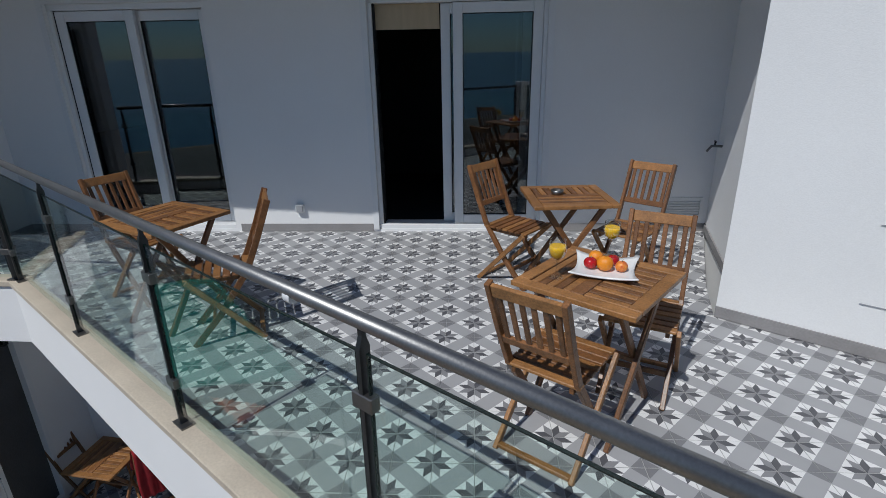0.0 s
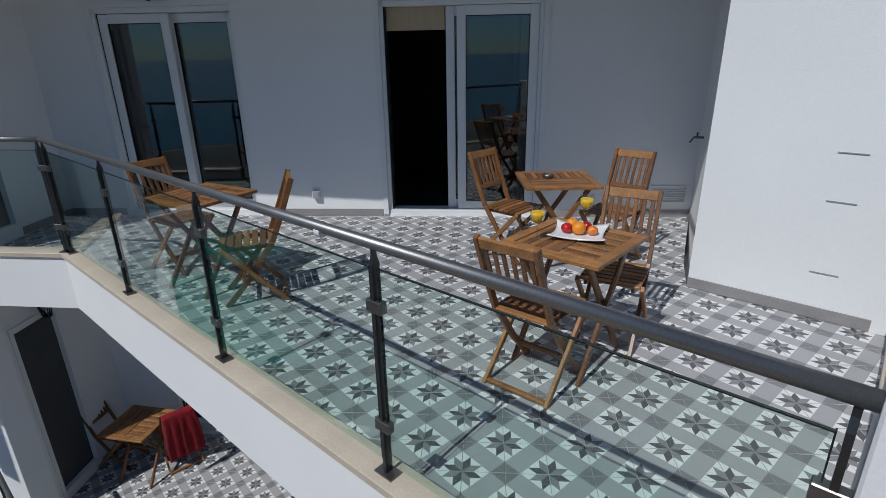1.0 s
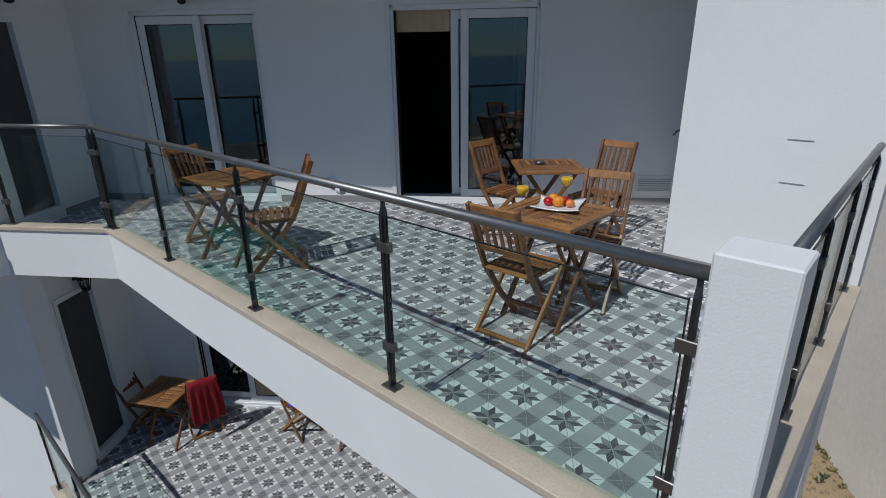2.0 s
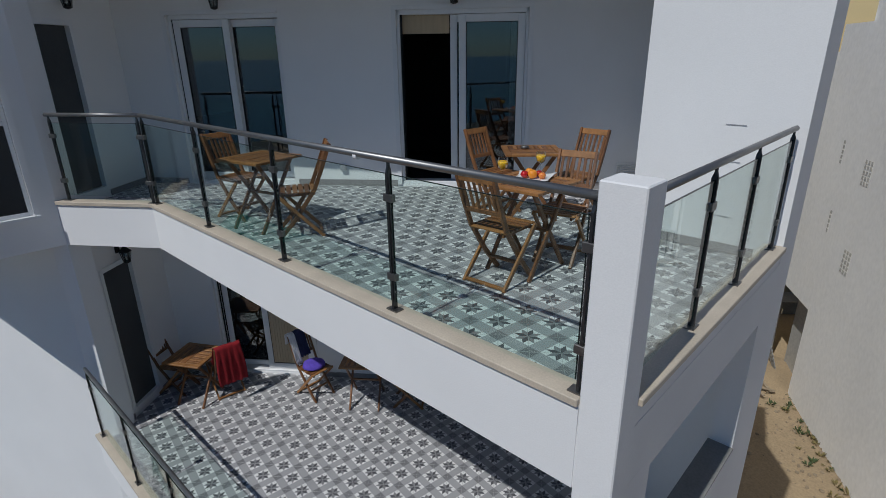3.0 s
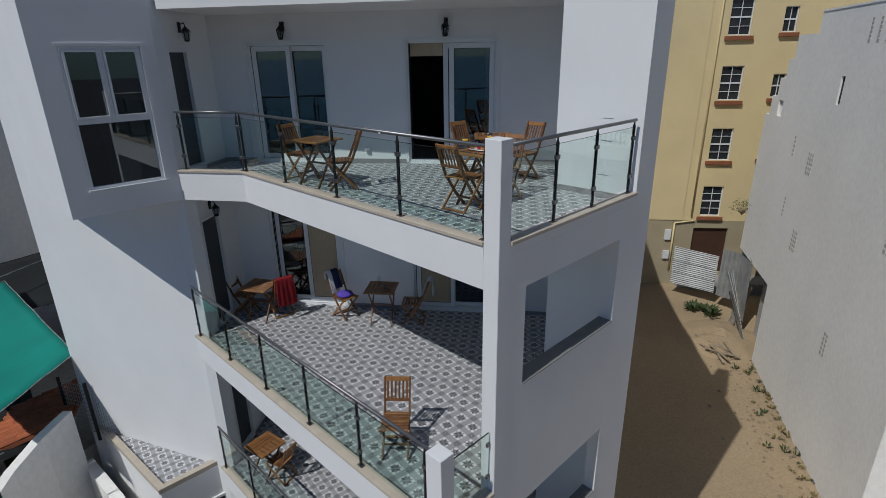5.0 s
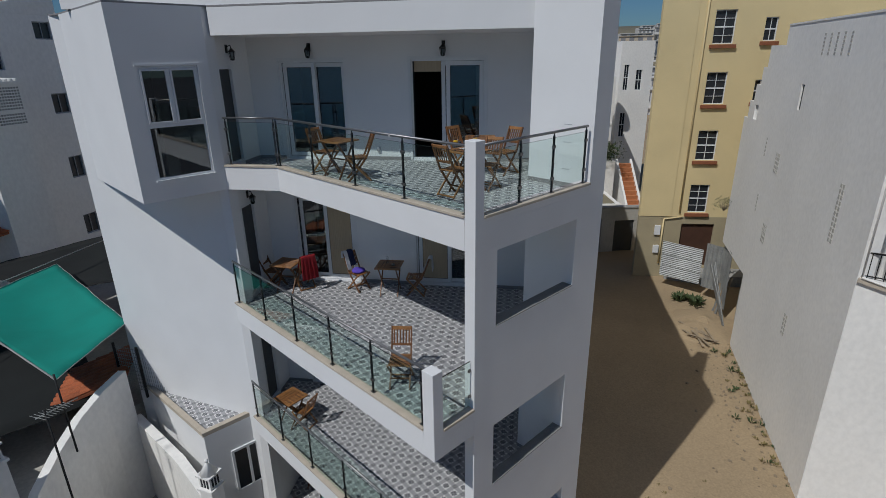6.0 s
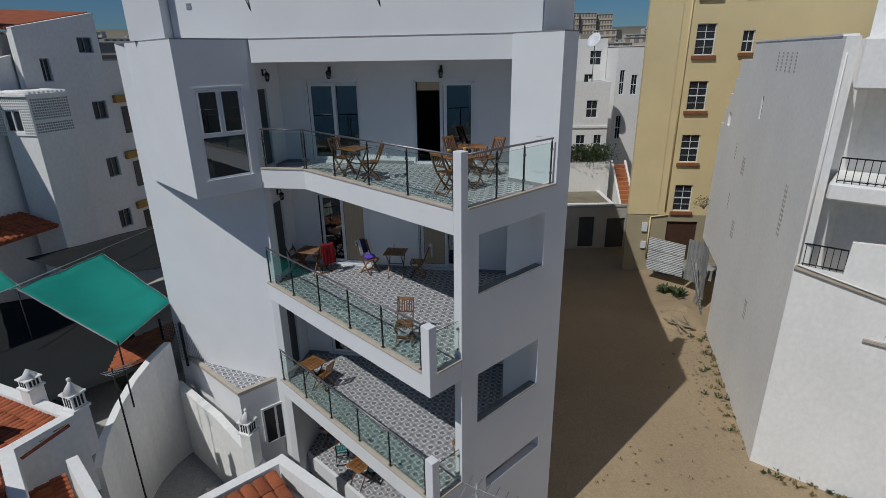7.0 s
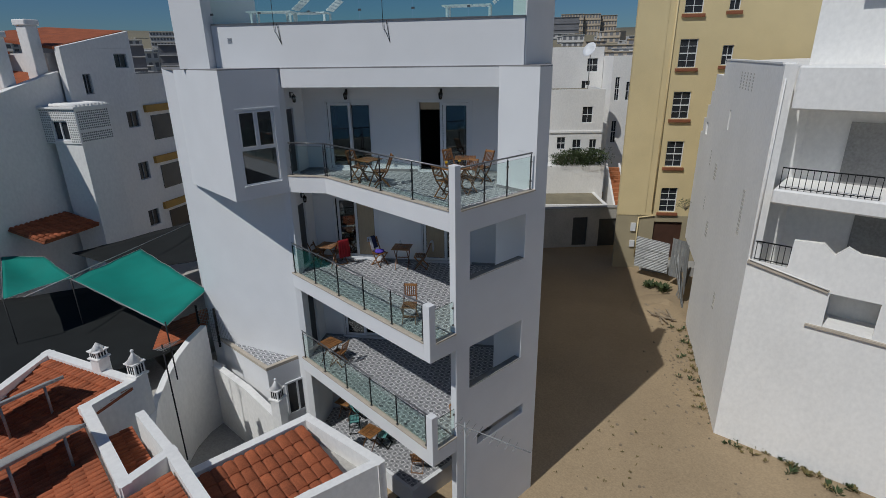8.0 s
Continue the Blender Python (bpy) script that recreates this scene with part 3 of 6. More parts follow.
def sliding_door(s0, s1, z, kind, label):
    root = tagged(thing("sliding_door", along(on_wall(s0), on_wall(s1), z + 0.02), label, "sliding door", "sliding doors"), kind="")
    w, h = s1 - s0, DOOR_H - 0.02
    bm = bmesh.new()
    box(bm, 0, 0.035, 0.03, 0.19, 0.04, h)
    deep = 0.11 if kind == "closed" else 0.03
    box(bm, w - 0.035, w, deep, 0.19, 0.04, h)
    box(bm, 0, w, 0.03, 0.19, h - 0.05, h)
    box(bm, 0, w, 0.01, 0.19, 0.0, 0.04)
    part("frame", bm, M_ALU, root, bevel=0.003)
    bm = bmesh.new()
    for k in (0.06, 0.115, 0.165):
        box(bm, 0.035, 0.05, k, k + 0.018, 0.04, h - 0.05)
    part("track", bm, M_IRON, root)
    # casing on the wall face
    bm = bmesh.new()
    box(bm, -0.055, -0.002, -0.016, -0.001, 0.0, h + 0.05)
    if kind != "closed":
        box(bm, w + 0.002, w + 0.055, -0.016, -0.001, 0.0, h + 0.05)
    box(bm, -0.002, w + 0.002, -0.016, -0.001, h + 0.002, h + 0.05)
    part("casing", bm, M_ALU, root)
    m = w / 2
    if kind == "closed":
        leaf(root, "leaf", 0.05, m + 0.06, 0.045, h - 0.055, 0.05)
        leaf(root, "leaf", m - 0.02, w - 0.012, 0.045, h - 0.055, 0.125)
    elif kind == "open":
        leaf(root, "leaf", m - 0.15, w - 0.12, 0.045, h - 0.055, 0.12)
        leaf(root, "leaf", m - 0.04, w - 0.037, 0.045, h - 0.055, 0.05)
        bm = bmesh.new()
        box(bm, 0.04, m - 0.16, 0.13, 0.15, h - 0.26, h - 0.052)
        part("blind", bm, M_CURTAIN, root, "rolled beige blind")
        # bars behind the pane stand in for frames reflected in the glass
        bm = bmesh.new()
        for k in range(3):
            box(bm, w - 0.26 + k * 0.05, w - 0.24 + k * 0.05, 0.168, 0.186, 0.045, h - 0.055)
        part("mirrored_stile", bm, M_ALU, root)
    else:
        first, second = (False, True) if kind == "blind_right" else (True, False)
        leaf(root, "leaf", 0.05, m + 0.03, 0.045, h - 0.055, 0.12 if second else 0.05, blind=first)
        leaf(root, "leaf", m - 0.05, w - 0.037, 0.045, h - 0.055, 0.05 if second else 0.12, blind=second)


(a0, a1), (b0, b1) = door_openings
sliding_door(a0, a1, 0.0, "closed", "closed white-framed sliding glass door reflecting the sky")
sliding_door(b0, b1, 0.0, "open", "half-open white-framed sliding glass door to a dark room")
sliding_door(a0, a1, Z1, "blind_right", "white-framed sliding glass door with a beige blind")
sliding_door(b0, b1, Z1, "blind_left", "white-framed sliding glass door with a beige blind")
sliding_door(a0, a1, Z2, "closed", "closed white-framed sliding glass door")
sliding_door(b0, b1, Z2, "closed", "closed white-framed sliding glass door")
# rooms behind the doors, their darkness put into the near-black colour
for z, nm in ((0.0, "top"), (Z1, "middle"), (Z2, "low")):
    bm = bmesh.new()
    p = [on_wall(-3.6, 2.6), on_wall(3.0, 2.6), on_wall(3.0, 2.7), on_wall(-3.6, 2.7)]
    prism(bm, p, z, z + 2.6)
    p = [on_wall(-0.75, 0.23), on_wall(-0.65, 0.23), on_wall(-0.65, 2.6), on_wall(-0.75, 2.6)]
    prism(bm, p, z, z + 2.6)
    setting("room_wall_" + nm, bm, M_SHADE_BLACK, "inner room walls coloured near-black for the unlit room")
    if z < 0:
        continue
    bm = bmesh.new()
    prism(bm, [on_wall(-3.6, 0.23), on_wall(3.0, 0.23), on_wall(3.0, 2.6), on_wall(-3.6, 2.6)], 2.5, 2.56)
    setting("room_ceiling", bm, M_SHADE_BLACK, "inner room ceiling coloured near-black for the unlit room")

# narrow dark doors of the side wall
for z in (0.0, Z1, Z2):
    m = along(LEFT, LEFT_BACK, z)
    a0, a1, top = (0.30, 0.78, 1.96) if z > -1 else (0.38, 0.90, 2.10)
    root = thing("side_door", m, "narrow dark door in a white frame", "door", "side doors")
    bm = bmesh.new()
    box(bm, a0, a1, 0.05, 0.09, 0.12, top)
    part("leaf", bm, M_DOOR, root)
    bm = bmesh.new()
    for a, b, c, d in ((a0 - 0.045, a0, 0.08, top + 0.06), (a1, a1 + 0.055, 0.08, top + 0.06), (a0, a1, top, top + 0.06), (a0, a1, 0.08, 0.13)):
        box(bm, a, b, -0.012, 0.05, c, d)
    part("frame", bm, M_ALU, root)

# casement window of the block: two lights above, one fixed pane below
fw = thing("casement_window", along((-5.4, -1.36), LEFT, 0.0) @ pose(0, -0.06, 0), "white-framed window with two lights over a fixed pane", "window")
bm = bmesh.new()
bar_frame(bm, 0.032, 1.078, 0.032, 2.048, 0.04, 0.07, 0.13)
box(bm, 0.072, 1.038, 0.07, 0.13, 0.98, 1.05)
box(bm, 0.53, 0.575, 0.07, 0.13, 1.05, 2.008)
part("frame", bm, M_ALU, fw, bevel=0.004)
bm = bmesh.new()
for a, b, c, d in ((1.081, 1.14, -0.02, 2.09), (0.002, 1.081, 2.052, 2.09)):
    box(bm, a, b, 0.044, 0.059, c, d)
part("surround", bm, M_WHITE, fw)
for x0, x1, z0, z1 in ((0.072, 0.53, 1.05, 2.008), (0.575, 1.038, 1.05, 2.008)):
    bm = bmesh.new()
    bar_frame(bm, x0 + 0.002, x1 - 0.002, z0 + 0.002, z1 - 0.002, 0.036, 0.055, 0.10)
    c = part("casement", bm, M_ALU, fw, bevel=0.004)
    bm = bmesh.new()
    box(bm, x0 + 0.038, x1 - 0.038, 0.075, 0.085, z0 + 0.038, z1 - 0.038)
    part("pane", bm, M_PANE, c)
bm = bmesh.new()
box(bm, 0.072, 1.038, 0.085, 0.095, 0.072, 0.98)
part("pane", bm, M_PANE, fw)
bm = bmesh.new()
box(bm, 0.0, 1.13, 0.02, 0.12, 0.0, 0.028)
part("sill", bm, M_ALU, fw)
# room behind the casement, its darkness painted as near-black
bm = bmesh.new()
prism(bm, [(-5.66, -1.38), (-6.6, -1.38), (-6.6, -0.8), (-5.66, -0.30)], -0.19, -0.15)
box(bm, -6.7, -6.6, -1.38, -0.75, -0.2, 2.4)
setting("room_side", bm, M_SHADE_BLACK, "room shell coloured near-black for the dark behind the window")

# skirting
def skirt(p, q, z, gaps=()):
    d = (Vector(q) - Vector(p))
    L = d.length
    cuts, pos = [], 0.0
    for a, b in sorted(gaps):
        cuts.append((pos, a))
        pos = b
    cuts.append((pos, L))
    bm = bmesh.new()
    m = along(p, q, z)
    for a, b in cuts:
        if b - a > 0.02:
            box(bm, a, b, -0.012, -0.001, 0.0, 0.075, m)
    setting("baseboard", bm, M_SKIRT, "low grey tile skirting")


for z in (0.0, Z1, Z2):
    skirt(LEFT_BACK, RIGHT_BACK, z, [(a + 3.66 - 0.06, b + 3.66 + 0.06) for a, b in door_openings])
    skirt(LEFT, LEFT_BACK, z, [(0.25, 0.84) if z > -1 else (0.33, 0.96)])
    skirt(RIGHT_BACK, (-0.34, 3.70), z)
    skirt(WHITE_L, (0.64, 3.42), z)


# wall lanterns
def lantern(m):
    root = thing("wall_lantern", m, "black iron wall lantern with glass sides", "lamp", "wall lanterns")
    bm = bmesh.new()
    box(bm, -0.035, 0.035, -0.02, -0.001, -0.02, 0.14)
    part("back_plate", bm, M_IRON, root, bevel=0.004)
    bm = bmesh.new()
    rod(bm, (0, -0.02, 0.10), (0, -0.10, 0.13), 0.008, n=8)
    rod(bm, (0, -0.10, 0.13), (0, -0.115, 0.06), 0.008, n=8)
    part("arm", bm, M_IRON, root)
    bm = bmesh.new()
    lathe(bm, [(0.075, 0.0), (0.065, 0.015), (0.03, 0.05), (0.012, 0.075)], 6, pose(0, -0.115, 0.0))
    part("cap", bm, M_IRON, root)
    for i in range(6):
        a = i * math.pi / 3
        bm = bmesh.new()
        beam(bm, (0.066 * math.cos(a), -0.115 + 0.066 * math.sin(a), 0.0), (0.04 * math.cos(a), -0.115 + 0.04 * math.sin(a), -0.13), 0.009, 0.009)
        part("bar", bm, M_IRON, root)
    bm = bmesh.new()
    lathe(bm, [(0.045, -0.13), (0.045, -0.145), (0.015, -0.16)], 6, pose(0, -0.115, 0.0))
    part("base", bm, M_IRON, root)
    bm = bmesh.new()
    lathe(bm, [(0.034, -0.128), (0.056, -0.002)], 6, pose(0, -0.115, 0.0))
    part("glass", bm, M_PANE, root)


for z in (0.0, Z1):
    for s in (-2.25, 0.62):
        lantern(along(on_wall(s), on_wall(s + 1), z + 2.30))
    q = Vector(LEFT) + (Vector(LEFT_BACK) - Vector(LEFT)).normalized() * 0.70
    lantern(along(tuple(q), LEFT_BACK, z + 2.28))

# wall fittings
sock = thing("wall_socket", along(on_wall(-0.85), on_wall(0), 0.24), "white weatherproof wall socket", "socket")
bm = bmesh.new()
box(bm, -0.04, 0.04, -0.045, -0.001, -0.04, 0.04)
part("box", bm, M_ALU, sock, bevel=0.006)
bm = bmesh.new()
box(bm, -0.033, 0.033, -0.053, -0.046, -0.03, 0.033)
part("cover", bm, M_GREY_ALU, sock, bevel=0.003)
louver = thing("wall_vent", along(on_wall(2.60), on_wall(3), 0.14), "white louvred wall vent", "vent")
bm = bmesh.new()
bar_frame(bm, 0, 0.38, 0, 0.19, 0.018, -0.014, -0.001)
part("frame", bm, M_ALU, louver)
for i in range(6):
    bm = bmesh.new()
    z = 0.025 + i * 0.025
    beam(bm, (0.019, -0.012, z), (0.361, -0.012, z), 0.018, 0.004, (0, -0.5, 1))
    part("slat", bm, M_ALU, louver)
tap = thing("garden_tap", along(RIGHT_BACK, (-0.34, 3.70), 0.84) @ pose(0.22, 0, 0), "small metal garden tap on the wall", "tap")
bm = bmesh.new()
rod(bm, (0, -0.001, 0), (0, -0.09, 0), 0.011, n=10)
rod(bm, (0, -0.085, 0.0), (0, -0.12, -0.05), 0.010, n=10)
part("spout", bm, M_CLAMP, tap)
bm = bmesh.new()
rod(bm, (0, -0.06, 0), (0, -0.06, 0.035), 0.007, n=8)
beam(bm, (-0.035, -0.06, 0.04), (0.035, -0.06, 0.04), 0.012, 0.008)
part("handle", bm, M_IRON, tap)
for z in (1.05, 0.76, 0.305):
    sl = thing("wall_slot", pose(0.28, 3.42, z), "thin recessed drain slot in the white wall", "slot", "wall slots")
    bm = bmesh.new()
    box(bm, 0, 0.15, -0.006, -0.001, -0.0025, 0.0025)
    part("lip", bm, M_GREY_ALU, sl)
tape = thing("rail_tape", pose(-0.905, 0.647, 1.05, 0, 90, 0), "crumpled white tape round the rail", "tape")
bm = bmesh.new()
lathe(bm, [(0.0208, -0.016), (0.0226, -0.009), (0.0211, 0.0), (0.0228, 0.009), (0.0208, 0.016)], 16)
part("band", bm, M_ALU, tape)

# ---- terrace furniture ----
def chair_meshes():
    """Folding slatted chair; it faces +y, feet on z = 0."""
    made = []

    def piece(name, build, mt, bev=0.003):
        bm = bmesh.new()
        build(bm)
        made.append((name, finish(name, bm, mt, bev)))

    for sx in (-1, 1):
        x = sx * 0.162

        def stile(bm, x=x):
            for a, b in (((x, -0.335, 0.885), (x, -0.25, 0.66)), ((x, -0.25, 0.66), (x, -0.165, 0.46)), ((x, -0.165, 0.46), (x, 0.02, 0.20)), ((x, 0.02, 0.20), (x, 0.20, 0.0))):
                a, b = Vector(a), Vector(b)
                e = (b - a).normalized() * 0.004
                beam(bm, a - e, b + e, 0.024, 0.038, (0, 1, 0.2))
        piece("stile", stile, M_WOOD)

        def leg(bm, sx=sx):
            beam(bm, (sx * 0.187, 0.19, 0.44), (sx * 0.187, -0.22, 0.0), 0.022, 0.034, (0, 1, 0))
        piece("leg", leg, M_WOOD_PALE)
    piece("top_rail", lambda bm: beam(bm, (-0.150, -0.327, 0.855), (0.150, -0.327, 0.855), 0.02, 0.06, (0, -0.35, 1)), M_WOOD_PALE)
    piece("lower_rail", lambda bm: beam(bm, (-0.150, -0.232, 0.60), (0.150, -0.232, 0.60), 0.02, 0.04, (0, -0.35, 1)), M_WOOD)
    for i in range(6):
        x = -0.125 + i * 0.05
        piece("back_slat", lambda bm, x=x: beam(bm, (x, -0.317, 0.83), (x, -0.239, 0.615), 0.025, 0.011, (0, 1, 0)), M_WOOD)
    for i in range(7):
        y = -0.155 + i * 0.056
        piece("seat_slat", lambda bm, y=y: box(bm, -0.176, 0.176, y - 0.022, y + 0.022, 0.437, 0.452), M_WOOD if i % 3 else M_WOOD_PALE)
    for sx in (-1, 1):
        piece("seat_rail", lambda bm, sx=sx: box(bm, sx * 0.136 - 0.01, sx * 0.136 + 0.01, -0.17, 0.19, 0.405, 0.436), M_WOOD)
    piece("rear_stretcher", lambda bm: beam(bm, (-0.176, -0.205, 0.022), (0.176, -0.205, 0.022), 0.03, 0.02), M_WOOD_PALE)
    piece("front_stretcher", lambda bm: beam(bm, (-0.150, 0.075, 0.135), (0.150, 0.075, 0.135), 0.018, 0.03), M_WOOD)
    return made


def table_meshes(w=0.57, h=0.695):
    made = []

    def piece(name, build, mt, bev=0.003):
        bm = bmesh.new()
        build(bm)
        made.append((name, finish(name, bm, mt, bev)))

    k = w / 2
    for s in (-1, 1):
        piece("edge_board", lambda bm, s=s: box(bm, -k, k, s * (k - 0.03) - 0.03, s * (k - 0.03) + 0.03, h - 0.024, h), M_WOOD_PALE)
        piece("edge_board", lambda bm, s=s: box(bm, s * (k - 0.03) - 0.03, s * (k - 0.03) + 0.03, -k + 0.062, k - 0.062, h - 0.024, h), M_WOOD_PALE)
    piece("middle_board", lambda bm: box(bm, -0.03, 0.03, -k + 0.062, k - 0.062, h - 0.024, h), M_WOOD)
    span = k - 0.062 - 0.032
    n = 6
    for i in range(n * 2 - 2):
        y = -k + 0.066 + (i + 0.5) * (2 * k - 0.132) / (n * 2 - 2)
        piece("slat", lambda bm, y=y: box(bm, 0.032, k - 0.062, y - 0.0175, y + 0.0175, h - 0.020, h - 0.002), M_WOOD if i % 2 else M_WOOD_PALE)
    for i in range(5):
        x = -k + 0.066 + (i + 0.5) * span / 5
        piece("slat", lambda bm, x=x: box(bm, x - 0.0175, x + 0.0175, -k + 0.064, k - 0.064, h - 0.020, h - 0.002), M_WOOD if i % 2 else M_WOOD_PALE)
    for s in (-1, 1):
        for d in (-1, 1):
            piece("leg", lambda bm, s=s, d=d: beam(bm, (s * 0.20 + d * 0.013, -d * 0.25, 0.0), (s * 0.20 + d * 0.013, d * 0.20, h - 0.026), 0.022, 0.036, (0, 1, 0)), M_WOOD)
    piece("stretcher", lambda bm: beam(bm, (-0.2, 0.0, 0.34), (0.2, 0.0, 0.34), 0.025, 0.025), M_WOOD)
    return made


def assemble(name, meshes, m, label, category, group):
    root = thing(name, m, label, category, group)
    for nm, me in meshes:
        o = new(nm, me)
        o.parent = root
    return root


CHAIR, TABLE = chair_meshes(), table_meshes()


def chair(x, y, z, rz, label="brown slatted wooden folding chair on the tiled terrace", group="folding chairs", s=0.97):
    return assemble("folding_chair", CHAIR, pose(x, y, z, 0, 0, rz) @ Matrix.Scale(s, 4), label, "chair", group)


def table(x, y, z, rz, label="square slatted wooden folding table on the tiled terrace", group="folding tables"):
    return assemble("folding_table", TABLE, pose(x, y, z, 0, 0, rz), label, "table", group)


# top terrace
table(-0.645, 2.045, 0.0, -1, "square slatted wooden table with fruit and drinks on it")
chair(-0.654, 1.728, 0.0, 2, s=0.96)
chair(-0.54, 2.39, 0.0, 192, s=0.95)
table(-1.43, 3.24, 0.0, 132)
chair(-1.09, 3.55, 0.0, 178)
chair(-1.79, 3.16, 0.0, 268)
table(-3.24, 1.26, 0.0, 12)
chair(-2.774, 1.344, 0.0, 150)
chair(-3.742, 1.281, 0.0, 280)
# middle terrace
chair(-0.628, 0.413, Z1, 222, s=1.0)
chair(-5.305, 1.362, Z1, 83, "wooden folding chair draped with a red towel")
table(-5.411, 1.023, Z1, 30)
chair(-5.838, 0.905, Z1, 300)
chair(-4.25, 2.2, Z1, 272, "wooden folding chair with blue and white cloths on it")
table(-3.57, 2.58, Z1, 38)
chair(-3.109, 2.96, Z1, 130)
# lower terrace
table(-4.703, 0.36, Z2, 9)
chair(-4.395, 0.481, Z2, 110)
chair(0.294, 1.18, Z2, 60)

# ---- things on the tables ----

TOP = 0.696
plate = thing("square_plate", pose(-0.655, 2.12, TOP, 0, 0, 20) @ Matrix.Scale(1.14, 4), "white square china plate with upturned corners", "plate")
bm = bmesh.new()
n = 12
grid = []
for i in range(n + 1):
    row = []
    for j in range(n + 1):
        u, v = 2 * i / n - 1, 2 * j / n - 1
        pin = 1 - 0.10 * (1 - u * u) * v * v - 0.0
        x, y = u * 0.13 * (1 - 0.14 * (1 - v * v)), v * 0.13 * (1 - 0.14 * (1 - u * u))
        row.append(bm.verts.new((x, y, 0.006 + 0.017 * (u * u * v * v) + 0.008 * max(u * u, v * v))))
    grid.append(row)
for i in range(n):
    for j in range(n):
        bm.faces.new((grid[i][j], grid[i + 1][j], grid[i + 1][j + 1], grid[i][j + 1])).smooth = True
ex = bmesh.ops.extrude_face_region(bm, geom=list(bm.faces))
for g in ex["geom"]:
    if isinstance(g, bmesh.types.BMVert):
        g.co.z -= 0.006
part("dish", bm, M_CHINA, plate)


def fruit(name, x, y, r, material, label, squash=0.94, z=TOP + 0.008):
    ob = thing(name, pose(x, y, z), label, "fruit", "fruit on the plate")
    bm = bmesh.new()
    rows = []
    prof = []
    for i in range(15):
        a = -math.pi / 2 + math.pi * i / 14
        dip = 0.10 * math.exp(-((abs(a) - math.pi / 2) / 0.35) ** 2)
        prof.append((max(r * math.cos(a), 0.0015), r * squash * (1 + math.sin(a) * (1 - dip))))
    lathe(bm, prof, 20)
    part("flesh", bm, material, ob)
    bm = bmesh.new()
    rod(bm, (0, 0, r * squash * 1.82), (0.003, 0.002, r * squash * 1.82 + 0.012), 0.002, 0.0015, 6)
    part("stalk", bm, M_PLANK, ob)


fruit("orange", -0.72, 2.16, 0.033, M_ORANGE, "ripe orange on a white plate")
fruit("orange", -0.648, 2.10, 0.037, M_ORANGE, "large ripe orange on a white plate")
fruit("apple", -0.71, 2.083, 0.031, M_APPLE, "shiny red apple on a white plate", 0.9)
fruit("nectarine", -0.582, 2.13, 0.028, M_NECT, "red and yellow nectarine on a white plate")
fruit("apple", -0.645, 2.185, 0.028, M_APPLE, "dark red apple behind the orange", 0.9)


def goblet(x, y, z=TOP):
    g = thing("wine_glass", pose(x, y, z), "stemmed glass two thirds full of orange juice", "glass", "juice glasses")
    bm = bmesh.new()
    lathe(bm, [(0.033, 0.0), (0.031, 0.003), (0.006, 0.007), (0.004, 0.02), (0.004, 0.075), (0.012, 0.085), (0.033, 0.105), (0.040, 0.135), (0.036, 0.18), (0.0345, 0.18), (0.038, 0.135), (0.031, 0.108), (0.010, 0.089)], 20)
    part("bowl", bm, M_GOBLET, g).visible_shadow = False
    bm = bmesh.new()
    lathe(bm, [(0.009, 0.090), (0.030, 0.1085), (0.0372, 0.135), (0.0362, 0.152)], 20)
    part("juice", bm, M_JUICE, g)


goblet(-0.79, 1.91)
goblet(-0.71, 2.30)
for x, y, z in ((-1.50, 3.22, TOP), (-3.469, 2.604, Z1 + TOP)):
    ash = thing("ashtray", pose(x, y, z), "small glass ashtray on the table", "ashtray", "ashtrays")
    bm = bmesh.new()
    lathe(bm, [(0.035, 0.0), (0.042, 0.004), (0.045, 0.03), (0.040, 0.03), (0.036, 0.008), (0.001, 0.006)], 18)
    part("bowl", bm, M_CLAMP, ash)
bottle = thing("water_bottle", pose(-3.689, 2.624, Z1 + TOP), "small clear water bottle on the table", "bottle")
bm = bmesh.new()
lathe(bm, [(0.03, 0.0), (0.032, 0.01), (0.032, 0.14), (0.012, 0.175), (0.012, 0.195)], 14)
part("body", bm, M_GOBLET, bottle)
bm = bmesh.new()
lathe(bm, [(0.014, 0.19), (0.014, 0.212)], 12)
part("cap", bm, M_ALU, bottle)


